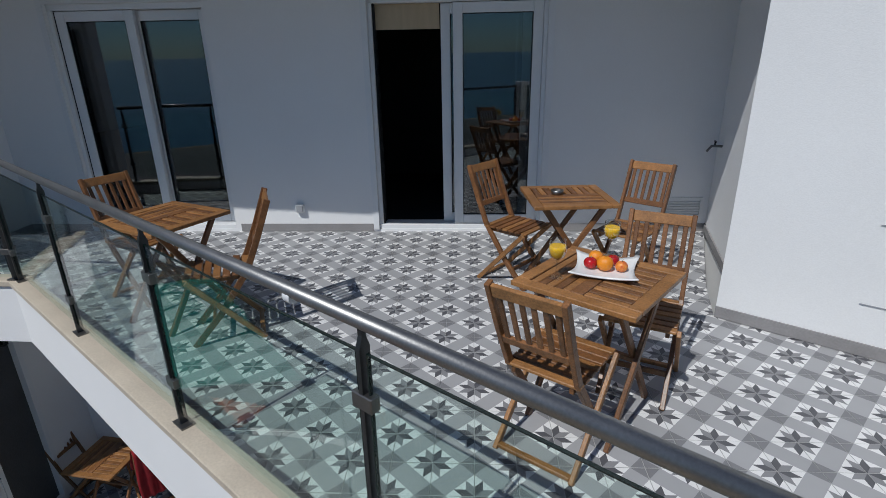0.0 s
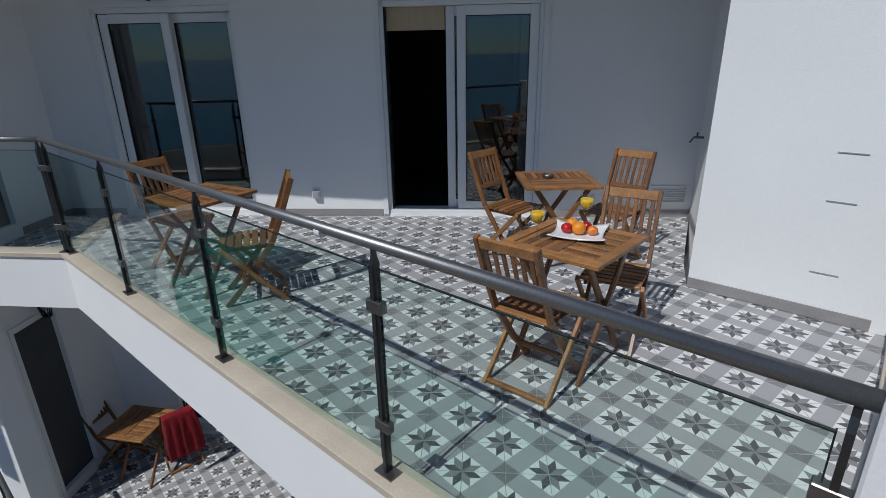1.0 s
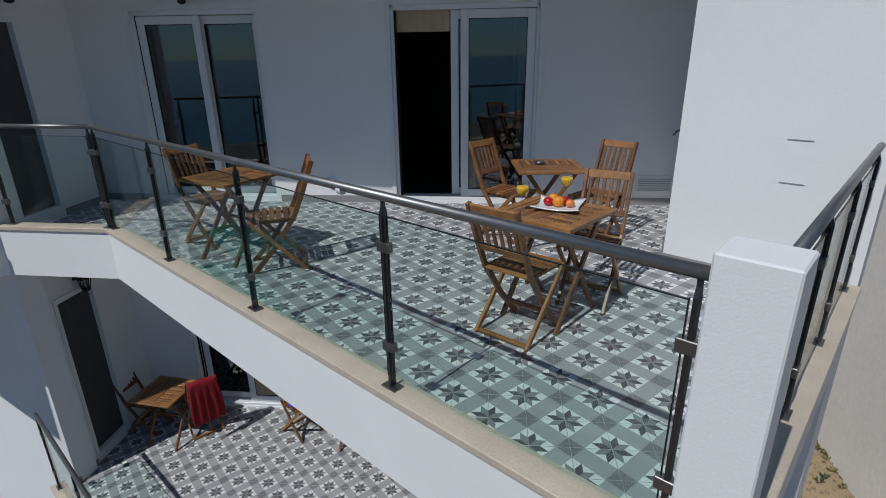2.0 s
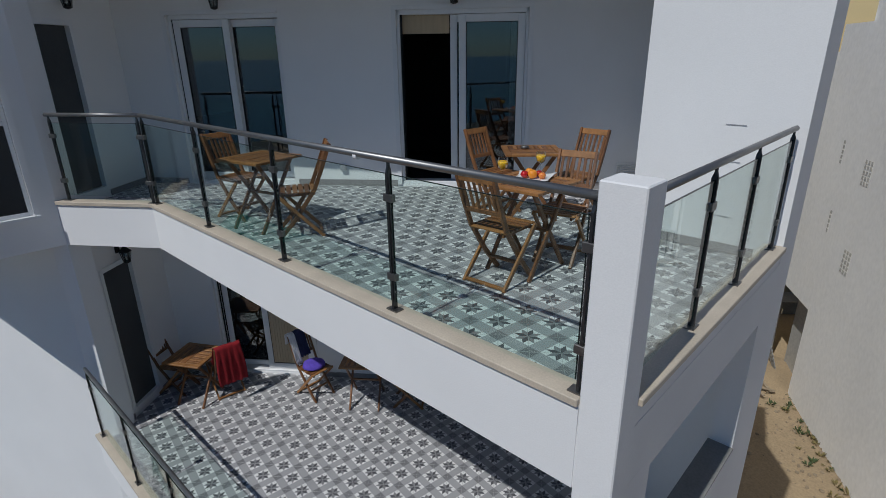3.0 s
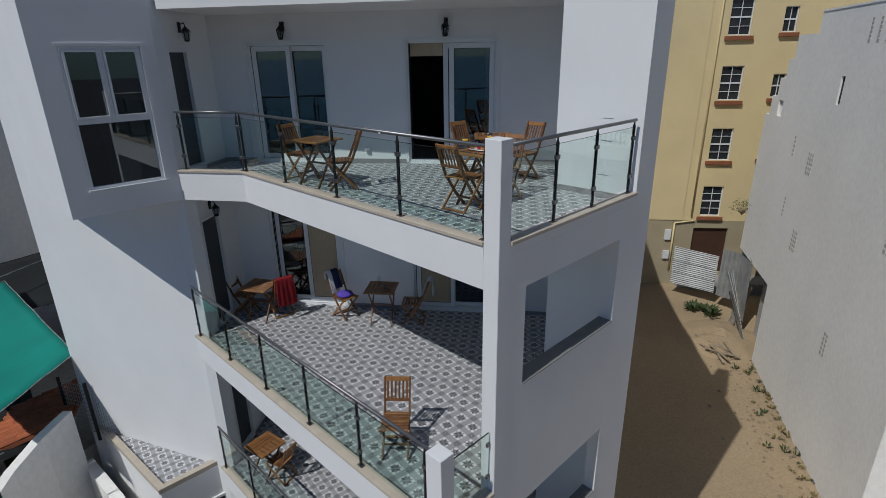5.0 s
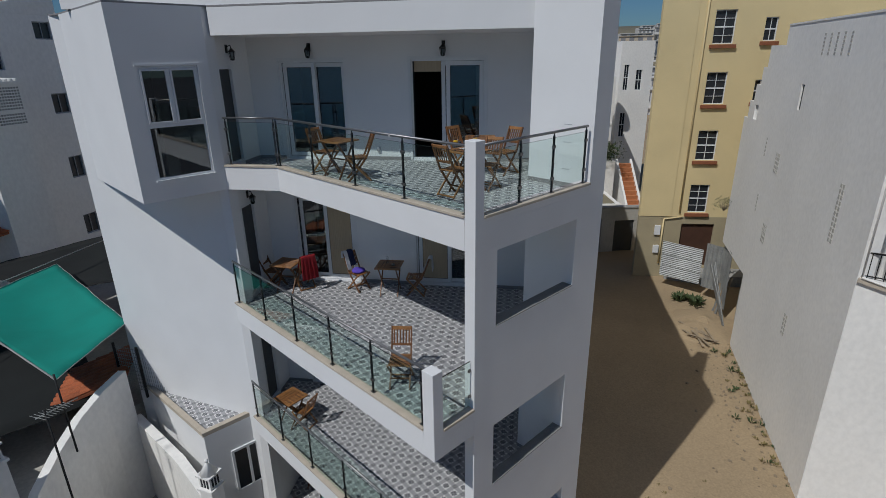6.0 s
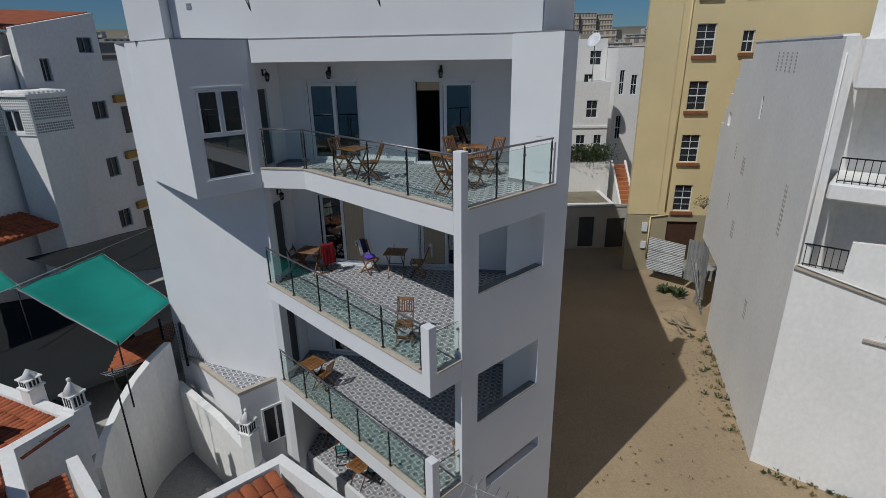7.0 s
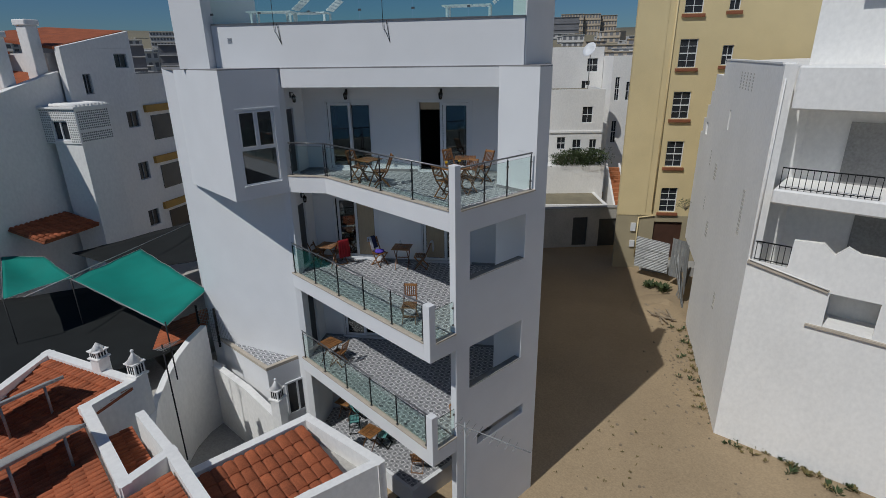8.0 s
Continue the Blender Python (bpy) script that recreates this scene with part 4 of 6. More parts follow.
# ---- cloths on the chairs ----
def drape(name, m, width, front, back, top, material, label, flare=0.06):
    """Cloth hung over a chair back at height top; front and back: how far each side falls. Local axes as the chair's."""
    root = thing(name, m, label, "towel")
    bm = bmesh.new()
    n, k = 14, 26
    grid = []
    total = front + back + 0.06
    for i in range(n + 1):
        u = i / n - 0.5
        row = []
        for j in range(k + 1):
            d = total * j / k
            fold = 0.014 * math.sin(u * 26 + 0.8) + 0.008 * math.sin(u * 47 + j * 0.2)
            if d < back:
                q = (back - d)
                y, z = -0.385 - fold * min(1, q * 4) - flare * q, top - q
            elif d < back + 0.06:
                q = (d - back) / 0.06
                y, z = -0.385 + 0.085 * q, top + 0.014 * math.sin(math.pi * q)
            else:
                q = d - back - 0.06
                y, z = -0.30 + 0.35 * q + fold * min(1, q * 4), top - q
            w = width * (1 + 0.12 * abs(d - back) + 0.05 * math.sin(d * 9))
            row.append(bm.verts.new((u * w, y, z + 0.012 * noise.noise(Vector((u * 6, d * 6, 0))))))
        grid.append(row)
    for i in range(n):
        for j in range(k):
            bm.faces.new((grid[i][j], grid[i + 1][j], grid[i + 1][j + 1], grid[i][j + 1])).smooth = True
    ex = bmesh.ops.extrude_face_region(bm, geom=list(bm.faces))
    for g in ex["geom"]:
        if isinstance(g, bmesh.types.BMVert):
            g.co += Vector((0, -0.004, 0.005))
    part("cloth", bm, material, root)


drape("red_towel", pose(-5.305, 1.362, Z1, 0, 0, 83), 0.36, 0.30, 0.55, 0.885, M_RED, "crimson towel draped over a wooden chair back")
drape("navy_towel", pose(-4.25, 2.2, Z1, 0, 0, 272), 0.17, 0.34, 0.22, 0.885, M_BLUE, "navy cloth hanging over a chair back", 0.02)
drape("white_towel", pose(-4.25, 2.2, Z1, 0, 0, 272) @ pose(0.13, 0.01, 0.0), 0.10, 0.40, 0.16, 0.888, M_TOWEL, "white cloth hanging over a chair back", 0.02)
drape("white_towel", pose(-3.109, 2.96, Z1, 0, 0, 130), 0.22, 0.30, 0.3, 0.885, M_TOWEL, "pale towel over a chair back in the shade", 0.02)
pil = thing("folded_towel", pose(-4.25, 2.2, Z1 + 0.442, 0, 0, 272), "violet towel crumpled on a chair seat", "towel")
bm = bmesh.new()
lathe(bm, [(0.13, 0.0), (0.16, 0.02), (0.15, 0.05), (0.09, 0.085), (0.01, 0.09)], 16)
for v in bm.verts:
    v.co += Vector((0, 0, 0.03 * noise.noise(v.co * 18))) if v.co.z > 0.01 else Vector()
part("cloth", bm, M_PURPLE, pil)

# ---- ground floor cafe terrace ----
CAFE = [(-6.8, 0.40), (-1.26, 0.746), (-1.26, 4.6), (-6.5, 1.4)]
ZC = -9.03
bm = bmesh.new()
prism(bm, [(-6.9, 0.3), (-1.12, 0.65), (-1.12, 4.7), (-6.5, 1.5)], GROUND, ZC - 0.01)
setting("cafe_plinth", bm, M_WHITE, "white plinth of the ground-floor terrace")
floor_cafe = tile_bed("floor_cafe", CAFE, ZC)
TEAL_CHAIR = [(nm, me.copy()) for nm, me in CHAIR]
for nm, me in TEAL_CHAIR:
    me.materials.clear()
    me.materials.append(M_TEAL if ("slat" in nm or "rail" in nm) else M_IRON)


def teal_chair(x, y, rz):
    assemble("teal_chair", TEAL_CHAIR, pose(x, y, ZC, 0, 0, rz), "teal metal folding chair on the cafe terrace", "chair", "teal chairs")


for x, y, rz in ((-4.665, 0.99, 60), (-3.34, 1.27, 120), (-3.74, 1.86, 200), (-2.72, 1.98, 90), (-5.07, 1.44, 0)):
    teal_chair(x, y, rz)
table(-5.525, 1.22, ZC, 20, "brown wooden cafe table on the tiled terrace")
table(-3.54, 0.87, ZC, 10, "brown wooden cafe table on the tiled terrace")
chair(-1.7, 1.36, ZC, 40)

# ---- roof terrace above ----
PZ = 4.2
bm = bmesh.new()
pl = UP_L - pd * 0.02
off = Vector((-pd.y, pd.x))
pq = pl - pd * 0.95
prism(bm, [tuple(pq - off * 0.3), tuple(pl - off * 0.3), tuple(pl + off * 2.5), tuple(pq + off * 2.5)], 3.09, 6.0)
setting("penthouse_pillar", bm, M_WHITE, "white rendered end wall of the roof terrace")
bm = bmesh.new()
prism(bm, [(UP_R.x + 0.002, UP_R.y + 0.06), (-0.52, 5.75), (-0.92, 5.65), (UP_R.x - 0.36, UP_R.y - 0.03)], 3.09, 4.75)
setting("penthouse_end", bm, M_WHITE, "white rendered end wall of the roof terrace")
roofrail = thing("roof_balustrade", pose(UP_L.x, UP_L.y, PZ, 0, 0, PH), "frameless green glass roof balustrade with small clamps", "balustrade")
local_box("base_channel", roofrail, 0.02, 8.58, -0.03, 0.12, 0.0, 0.035, M_STEEL)
for i in range(6):
    local_box("pane", roofrail, 0.06 + i * 1.42, 0.06 + i * 1.42 + 1.40, 0.03, 0.042, 0.035, 1.0, M_GLASS, "greenish glass pane")
    for h in (0.25, 0.75):
        local_box("clamp", roofrail, i * 1.42 + 0.02, i * 1.42 + 0.10, 0.02, 0.052, h, h + 0.05, M_CLAMP)
for s in (1.9, 4.95):
    br = thing("awning_bracket", pose(UP_L.x, UP_L.y, PZ, 0, 0, PH) @ pose(s, 0, 0), "thin dark metal bracket on the parapet", "bracket", "brackets")
    bm = bmesh.new()
    rod(bm, (0, -0.035, 0.6), (0, -0.035, -0.2), 0.008, n=6)
    rod(bm, (0, -0.035, -0.2), (0.05, -0.05, -0.22), 0.008, n=6)
    rod(bm, (0.05, -0.05, -0.22), (0.16, -0.006, -0.52), 0.008, n=6)
    rod(bm, (0.09, -0.035, 0.0), (0.16, -0.006, -0.52), 0.008, n=6)
    part("rod", bm, M_IRON, br)
vent = thing("parapet_vent", pose(UP_L.x, UP_L.y, 3.85, 0, 0, PH) @ pose(0.45, 0, 0), "small white louvred vent in the parapet", "vent")
for i in range(4):
    local_box("slat", vent, 0, 0.13, -0.012, -0.001, -i * 0.035, -i * 0.035 + 0.02, M_GREY_ALU)


def lounger(s, d, rz):
    m = pose(UP_L.x, UP_L.y, PZ, 0, 0, PH) @ pose(s, d, 0.002, 0, 0, rz)
    root = thing("sun_lounger", m, "white plastic sun lounger on the roof terrace", "lounger", "sun loungers")
    for i in range(8):
        local_box("slat", root, 0.0 + i * 0.16, 0.13 + i * 0.16, 0.0, 0.6, 0.32, 0.35, M_ALU)
    for i in range(4):
        bm = bmesh.new()
        beam(bm, (1.30 + i * 0.09, 0.3, 0.38 + i * 0.07), (1.37 + i * 0.09, 0.3, 0.435 + i * 0.07), 0.6, 0.025)
        part("back_slat", bm, M_ALU, root)
    for x in (0.1, 1.2):
        for y in (0.02, 0.54):
            local_box("leg", root, x, x + 0.05, y, y + 0.05, 0.0, 0.32, M_ALU)


lounger(0.9, 0.35, 8)
lounger(1.6, 1.1, 4)
lounger(6.4, 0.4, 3)

# ---- neighbours ----
SET = set()


def set_out(scale=1.0, turn=0.0, shift=(0, 0, 0), level=False):
    """Lay all that was built since the last call into the plan: a turn about z, a scale, a shift; level keeps heights."""
    global SET
    m = Matrix.Translation(shift) @ Matrix.Rotation(radians(turn), 4, "Z") @ Matrix.Scale(scale, 4)
    flat = Matrix.Translation((shift[0], shift[1], 0)) @ Matrix.Rotation(radians(turn), 4, "Z") @ Matrix.Diagonal((scale, scale, 1, 1))
    for ob in list(bpy.data.objects):
        if ob.name in SET or ob.parent is not None:
            continue
        if not level:
            ob.matrix_basis = m @ ob.matrix_basis
        elif ob.data is not None:
            ob.data.transform(flat)
        else:
            ob.matrix_basis = Matrix.Translation(flat @ ob.matrix_basis.translation - ob.matrix_basis.translation) @ ob.matrix_basis
    SET = {ob.name for ob in bpy.data.objects}


SET = {ob.name for ob in bpy.data.objects}
NORTH = (1.0401, -1.17, (-0.697, 0.301, -0.34))
TOWN = (1.0414, 0.0, (-0.486, 1.022, -0.473))
ACROSS = (1.0555, -1.0, (-0.472, -0.109, -0.153))
PLOT = (1.0722, -0.21, (-0.422, -0.048, 0.0))
YARD = (0.9959, -1.44, (-0.267, 0.015, 0.003))
ROOFS = (1.0115, -0.73, (-0.166, 0.065, -0.008))
ANNEX = (1.0064, 0.39, (-0.312, 0.324, -0.048))


def sash(root, x0, x1, z0, z1, cols=2, rows=4, frame=None, depth=0.09, bar=0.035, sill=None):
    """Window set into a hole of a wall whose face is y = 0."""
    frame = frame or M_ALU
    bm = bmesh.new()
    for a, b, c, d in ((x0, x0 + bar, z0, z1), (x1 - bar, x1, z0, z1), (x0 + bar, x1 - bar, z0, z0 + bar), (x0 + bar, x1 - bar, z1 - bar, z1)):
        box(bm, a, b, depth - 0.02, depth + 0.03, c, d)
    w = part("window", bm, frame, root)
    for i in range(1, cols):
        x = x0 + (x1 - x0) * i / cols
        bm = bmesh.new()
        box(bm, x - bar * 0.35, x + bar * 0.35, depth - 0.012, depth + 0.02, z0 + bar, z1 - bar)
        part("glazing_bar", bm, frame, w)
    for i in range(1, rows):
        z = z0 + (z1 - z0) * i / rows
        k = bar * (0.9 if i * 2 == rows else 0.3)
        bm = bmesh.new()
        box(bm, x0 + bar, x1 - bar, depth - 0.016, depth + 0.024, z - k, z + k)
        part("glazing_bar", bm, frame, w)
    bm = bmesh.new()
    box(bm, x0 + bar * 0.5, x1 - bar * 0.5, depth + 0.03, depth + 0.045, z0 + bar * 0.5, z1 - bar * 0.5)
    part("pane", bm, M_WINDARK, w, "dark glass pane")
    if sill:
        bm = bmesh.new()
        box(bm, x0 - 0.12, x1 + 0.12, -0.12, -0.003, z0 - 0.2, z0 - 0.03)
        part("sill", bm, sill, root, "terracotta coloured window sill", 0.01)


# yellow apartment house
yf = Face(-4.57, 22.93, 40)
yel = house("apartment_house", yf.m(0, 0, 0), "tall yellow apartment house with white sash windows", "apartment house")
tops = [-3.93 + 2.70 * i for i in range(6)]
hol = [(-0.24, 0.68, t - 1.45, t) for t in tops] + [(1.95, 2.5, t - 1.35, t - 0.35) for t in tops[1:]]
holed("wall", yel, -2.58, 9.0, -5.62, 14.0, 0.3, hol, M_YELLOW)
holed("base_wall", yel, -2.58, 9.0, GROUND, -5.62, 0.3, [(-0.42, 1.2, -8.3, -6.0)], M_YELLOW_BASE)
local_box("garage_door", yel, -0.42, 1.2, 0.12, 0.2, -8.3, -6.0, M_GARAGE, "brown panelled garage door")
for a, b, c, d in hol[:6]:
    sash(yel, a, b, c, d, 2, 4, sill=M_SILL)
for a, b, c, d in hol[6:]:
    sash(yel, a, b, c, d, 2, 2, sill=M_SILL)
bm = bmesh.new()
prism(bm, [(-2.58, 0.302), (-2.28, 0.302), (3.67, 10.0), (3.37, 10.0)], GROUND, 14.0)
part("side_wall", bm, M_YELLOW, yel)
# black sheet added behind the windows in place of shaded rooms
local_box("room_backing", yel, -2.2, 9.0, 0.6, 0.7, GROUND, 14.0, M_SHADE_BLACK)
local_box("pilaster", yel, -2.57, -1.0, -0.03, -0.002, -5.6, 14.0, M_YELLOW)
local_box("roof", yel, 3.7, 9.0, 0.302, 10.0, 13.8, 14.0, M_YELLOW)
bm = bmesh.new()
rod(bm, (-0.62, -0.05, -5.4), (-0.62, -0.05, 10), 0.04, n=8)
rod(bm, (-1.35, -0.05, -8.2), (-1.35, -0.05, -5.75), 0.04, n=8)
rod(bm, (-1.35, -0.05, -5.75), (-0.45, -0.05, -5.62), 0.035, n=8)
part("downpipe", bm, M_YELLOW, yel)
for x in (-1.75, -1.72):
    local_box("meter_box", yel, x, x + 0.28, -0.10, -0.002, -6.6 if x < -1.73 else -7.6, -6.1 if x < -1.73 else -7.2, M_ALU)

set_out(*NORTH)

# raised lane in front of the yellow house, behind the fence
bm = bmesh.new()
prism(bm, [(-7.0, 25.4), (-4.9, 21.4), (-2.6, 22.2), (8, 31), (4, 36), (-10, 30)], GROUND - 0.5, -8.3)
setting("lane", bm, M_CONCRETE, "grey lane above the vacant plot")

# yard wall with two dark doors
wf = Face(-7.1, 25.6, 50)
yard = house("yard_wall", wf.m(0, 0, 0), "low white yard wall with two dark doors", "wall")
hol = [(-4.75, -3.75, -8.75, -6.75), (-2.95, -1.75, -9.0, -6.9)]
# white wall in the shaded grey: its shade is in the colour
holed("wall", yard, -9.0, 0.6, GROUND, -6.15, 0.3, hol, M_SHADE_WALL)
for a, b, c, d in hol:
    local_box("door", yard, a, b, 0.1, 0.16, c, d, M_DOOR, "dark painted door")
local_box("coping", yard, -9.0, 0.62, -0.04, 0.34, -6.15, -6.06, M_CONCRETE)
for x in (-1.2, -0.3):
    local_box("meter_box", yard, x, x + 0.35, -0.06, -0.002, -7.5, -7.1, M_ALU)

# houses that climb behind the yard wall
hf = Face(-14, 33, 46)


def town_house(label, s0, s1, d, z0, z1, windows=(), material=None, depth=6.0, roof=None, parapet=0.25):
    ob = house("town_house", hf.m(s0, d, 0), label)
    w = s1 - s0
    holed("wall", ob, 0, w, z0, z1, 0.25, [(a - s0, b - s0, c, e) for a, b, c, e in windows], material or M_WHITE_OLD)
    for a, b, c, e in windows:
        sash(ob, a - s0, b - s0, c, e, 2, 2)
    local_box("side_wall", ob, 0, 0.25, 0.252, depth, z0, z1, material or M_WHITE_OLD)
    local_box("side_wall", ob, w - 0.25, w, 0.252, depth, z0, z1, material or M_WHITE_OLD)
    local_box("roof", ob, 0.25, w - 0.25, 0.252, depth, z1 - parapet - 0.15, z1 - parapet, roof or M_OLIVE)
    # rear wall coloured black for the dark inside the house
    local_box("rear_wall", ob, 0.25, w - 0.25, depth - 0.25, depth, z0, z1 - parapet - 0.15, M_SHADE_BLACK)
    return ob


h1 = town_house("white two-storey house with small dark windows", -6.5, -0.9, 0.0, -12.0, 0.9,
                [(-2.65, -1.8, -1.75, -0.45), (-4.6, -3.9, -3.9, -2.9), (-3.3, -2.6, -4.5, -3.1), (-1.9, -1.3, -4.5, -3.1)])
local_box("cornice", h1, 0.0, 5.6, -0.08, -0.002, -2.55, -2.4, M_WHITE_OLD)
town_house("white house with a flat roof and balconies", -8.0, 0.9, -8.0, -10.0, 4.2,
           [(-7.2, -6.2, 1.0, 2.4), (-5.3, -4.3, 1.0, 2.4), (-1.0, -0.2, -1.0, 1.2), (-0.6, 0.4, 2.0, 3.2)])
town_house("narrow white house wall with small dark windows", 0.95, 3.6, -5.0, -10.0, 3.4, [(1.3, 1.7, -0.4, 1.6), (1.3, 1.75, -4.2, -2.2), (2.3, 2.8, -0.4, 1.2)], depth=5.0)
town_house("white house with an orange roof", -14.0, -4.2, -4.0, -10.0, 0.2, [(-5.3, -4.7, -2.2, -1.0)], roof=M_TERRA)
town_house("low outhouse with an olive flat roof", -9.0, -1.7, 6.0, -12.0, -7.1, [], roof=M_OLIVE, depth=5.0, parapet=0.05)
# planted terrace
planter = house("planted_terrace", hf.m(-5.2, 2.2, 0), "white terrace wall topped with green shrubs", "terrace")
local_box("wall", planter, -4.0, 4.1, 0, 2.0, -12, -4.9, M_WHITE_OLD)
# orange steps with white flank walls
st = house("outdoor_stair", hf.m(-0.45, 1.9, 0), "outdoor stair with orange treads between white walls", "stair")
for i in range(15):
    local_box("step", st, 0.15, 1.05, -3.0 + i * 0.3 - 0.01, -3.0 + (i + 1) * 0.3, -9.6 + i * 0.28, -9.6 + (i + 1) * 0.28, M_STEP)
for x in (0.0, 1.06):
    bm = bmesh.new()
    prism(bm, [(-3.2, -9.4), (1.6, -5.1), (1.6, -12.0), (-3.2, -12.0)], 0, 0.15)
    for v in bm.verts:
        v.co = Vector((x + v.co.z, v.co.x, v.co.y))
    part("flank_wall", bm, M_WHITE_OLD, st)
dish = thing("satellite_dish", hf.m(-2.0, -1.5, 0.65), "white satellite dish on a tall mast above a flat roof", "satellite dish")
bm = bmesh.new()
lathe(bm, [(0.02, 0.0), (0.35, 0.05), (0.62, 0.19), (0.62, 0.21), (0.35, 0.07), (0.02, 0.02)], 18, pose(0, 0, 3.2, 0, -60, 35))
part("bowl", bm, M_ALU, dish)
bm = bmesh.new()
rod(bm, (0, 0, 0), (0, 0, 3.18), 0.035, n=8)
part("mast", bm, M_ZINC, dish)

set_out(*TOWN)

# white neighbour across the plot
NB_A, NB_B = (3.96, 10.32), (-0.9, 18.5)
nb = house("white_apartment_house", pose(NB_B[0], NB_B[1], 0, 0, 0, 120.6 + 180), "white apartment house with a blank side wall and balconies", "apartment house")
LB = (Vector(NB_A) - Vector(NB_B)).length
bm = bmesh.new()
steps = [(0, 0.5, -0.4, 2.95), (0, 1.05, 0.3, 2.95), (0, 1.6, 0.95, 2.95), (0, 2.1, 1.6, 2.95), (0, 3.85, 2.35, 2.95)]
wall_mesh(bm, (-2.8, 0), (LB, 0), GROUND, 2.95, 0.3, steps + [(6.15, 6.4, 0.45, 1.2), (1.35, 1.85, -0.35, 0.2), (0, 4.0, GROUND, -5.95)])
part("side_wall", bm, M_WHITE_OLD, nb)
local_box("parapet_cap", nb, 1.06, LB - 0.2, -0.02, 0.32, 2.95, 3.0, M_WHITE_OLD)
# black sheets paint the shade inside the slit and the niche
local_box("slit_backing", nb, 3.352, 3.598, 0.05, 0.09, 0.452, 1.198, M_SHADE_BLACK)
local_box("niche_backing", nb, -1.6, -0.8, 0.31, 0.38, -0.5, 0.3, M_SHADE_BLACK)
for i in range(6):
    local_box("grate_bar", nb, -1.42 + i * 0.08, -1.40 + i * 0.08, 0.06, 0.08, -0.35, 0.2, M_WHITE_OLD)
# sheet added in the gap, shaded grey in place of the dark void
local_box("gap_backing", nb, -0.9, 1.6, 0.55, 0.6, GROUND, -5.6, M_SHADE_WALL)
# raised blocks in the shaded grey stand for the pierced holes
for gx, gz, nx, nz in ((2.3, -1.7, 3, 5), (2.4, -4.15, 3, 5), (7.6, -2.4, 2, 11), (0.9, -1.4, 1, 5), (1.1, -3.4, 1, 5), (6.0, -5.9, 2, 5)):
    bm = bmesh.new()
    for i in range(nx):
        for j in range(nz):
            box(bm, gx + i * 0.15, gx + i * 0.15 + 0.09, -0.012, 0.006, gz + j * 0.14, gz + j * 0.14 + 0.09)
    tagged(part("vent_grille", bm, M_SHADE_WALL, nb, "pierced vent bricks in the white wall"), kind="stuff")
for i in range(5):
    bm = bmesh.new()
    for j in range(6):
        box(bm, 4.4 + i * 0.45, 4.4 + i * 0.45 + 0.1, -0.012, 0.006, 2.05 + j * 0.1, 2.05 + j * 0.1 + 0.06)
    tagged(part("vent_grille", bm, M_SHADE_WALL, nb, "pierced vent bricks in the white wall"), kind="stuff")
front = Face(3.96, 10.32, 7)
nbf = house("balcony_front", front.m(0, 0, 0), "white balcony front with black iron railings", "apartment house")
bm = bmesh.new()
prism(bm, [(-0.1, 17.5), (3.45, 11.35), (8.1, 11.95), (18, 13.1), (18, 24)], GROUND, -3.1)
back_turn = front.m(0, 0, 0).inverted()
for v in bm.verts:
    v.co = back_turn @ v.co
part("inner_wall", bm, M_WHITE_OLD, nbf)
holed("lower_wall", nbf, 0.02, 14.5, GROUND, -3.1, 0.3, [(2.15, 3.3, -4.2, -3.14)], M_WHITE_OLD)
local_box("recess_floor", nbf, 2.0, 3.5, 0.3, 1.3, -4.35, -4.2, M_WHITE_OLD)
local_box("rear_wall", nbf, 0.3, 14, 1.6, 1.9, -3.1, 6.5, M_WHITE_OLD)
for z0, z1, d in ((-0.755, -0.33, -0.35), (1.79, 2.92, -0.1)):
    local_box("balcony_slab", nbf, 0.32, 14, d, 1.6, z0, z1, M_WHITE_OLD, bevel=0.05)
local_box("cross_wall", nbf, 4.6, 4.9, 0.2, 1.6, -3.1, 1.79, M_WHITE_OLD)
local_box("shutter", nbf, 1.6, 3.1, 1.54, 1.6, -0.33, 1.4, M_CONCRETE, "grey roller shutter")
local_box("shutter", nbf, 2.2, 3.4, 1.54, 1.6, -3.1, -1.0, M_CONCRETE, "grey roller shutter")
bm = bmesh.new()
prism(bm, [(0.02, -3.1), (0.02, -2.62), (1.02, -2.66), (1.05, -1.80), (1.75, -1.75), (2.05, -2.02), (2.3, -1.74), (2.6, -1.88), (14, -1.88), (14, -3.1)], -0.02, 0.14)
for v in bm.verts:
    v.co = Vector((v.co.x, 0.14 - v.co.z, v.co.y))
part("parapet", bm, M_WHITE_OLD, nbf)
bm = bmesh.new()
beam(bm, (0.0, -0.02, -2.66), (2.12, -0.02, -3.09), 0.12, 0.09)
beam(bm, (1.75, -0.03, -4.22), (4.6, -0.03, -4.26), 0.1, 0.07)
part("ledge", bm, M_STONE, nbf)
body = bmesh.new()
prism(body, [(-0.55, 18.6), (3.75, 11.35), (4.3, 11.98), (16, 13.5), (16, 26), (0, 26)], -3.1, 2.9)
for v in body.verts:
    v.co = back_turn @ v.co
part("body", body, M_WHITE_OLD, nbf)
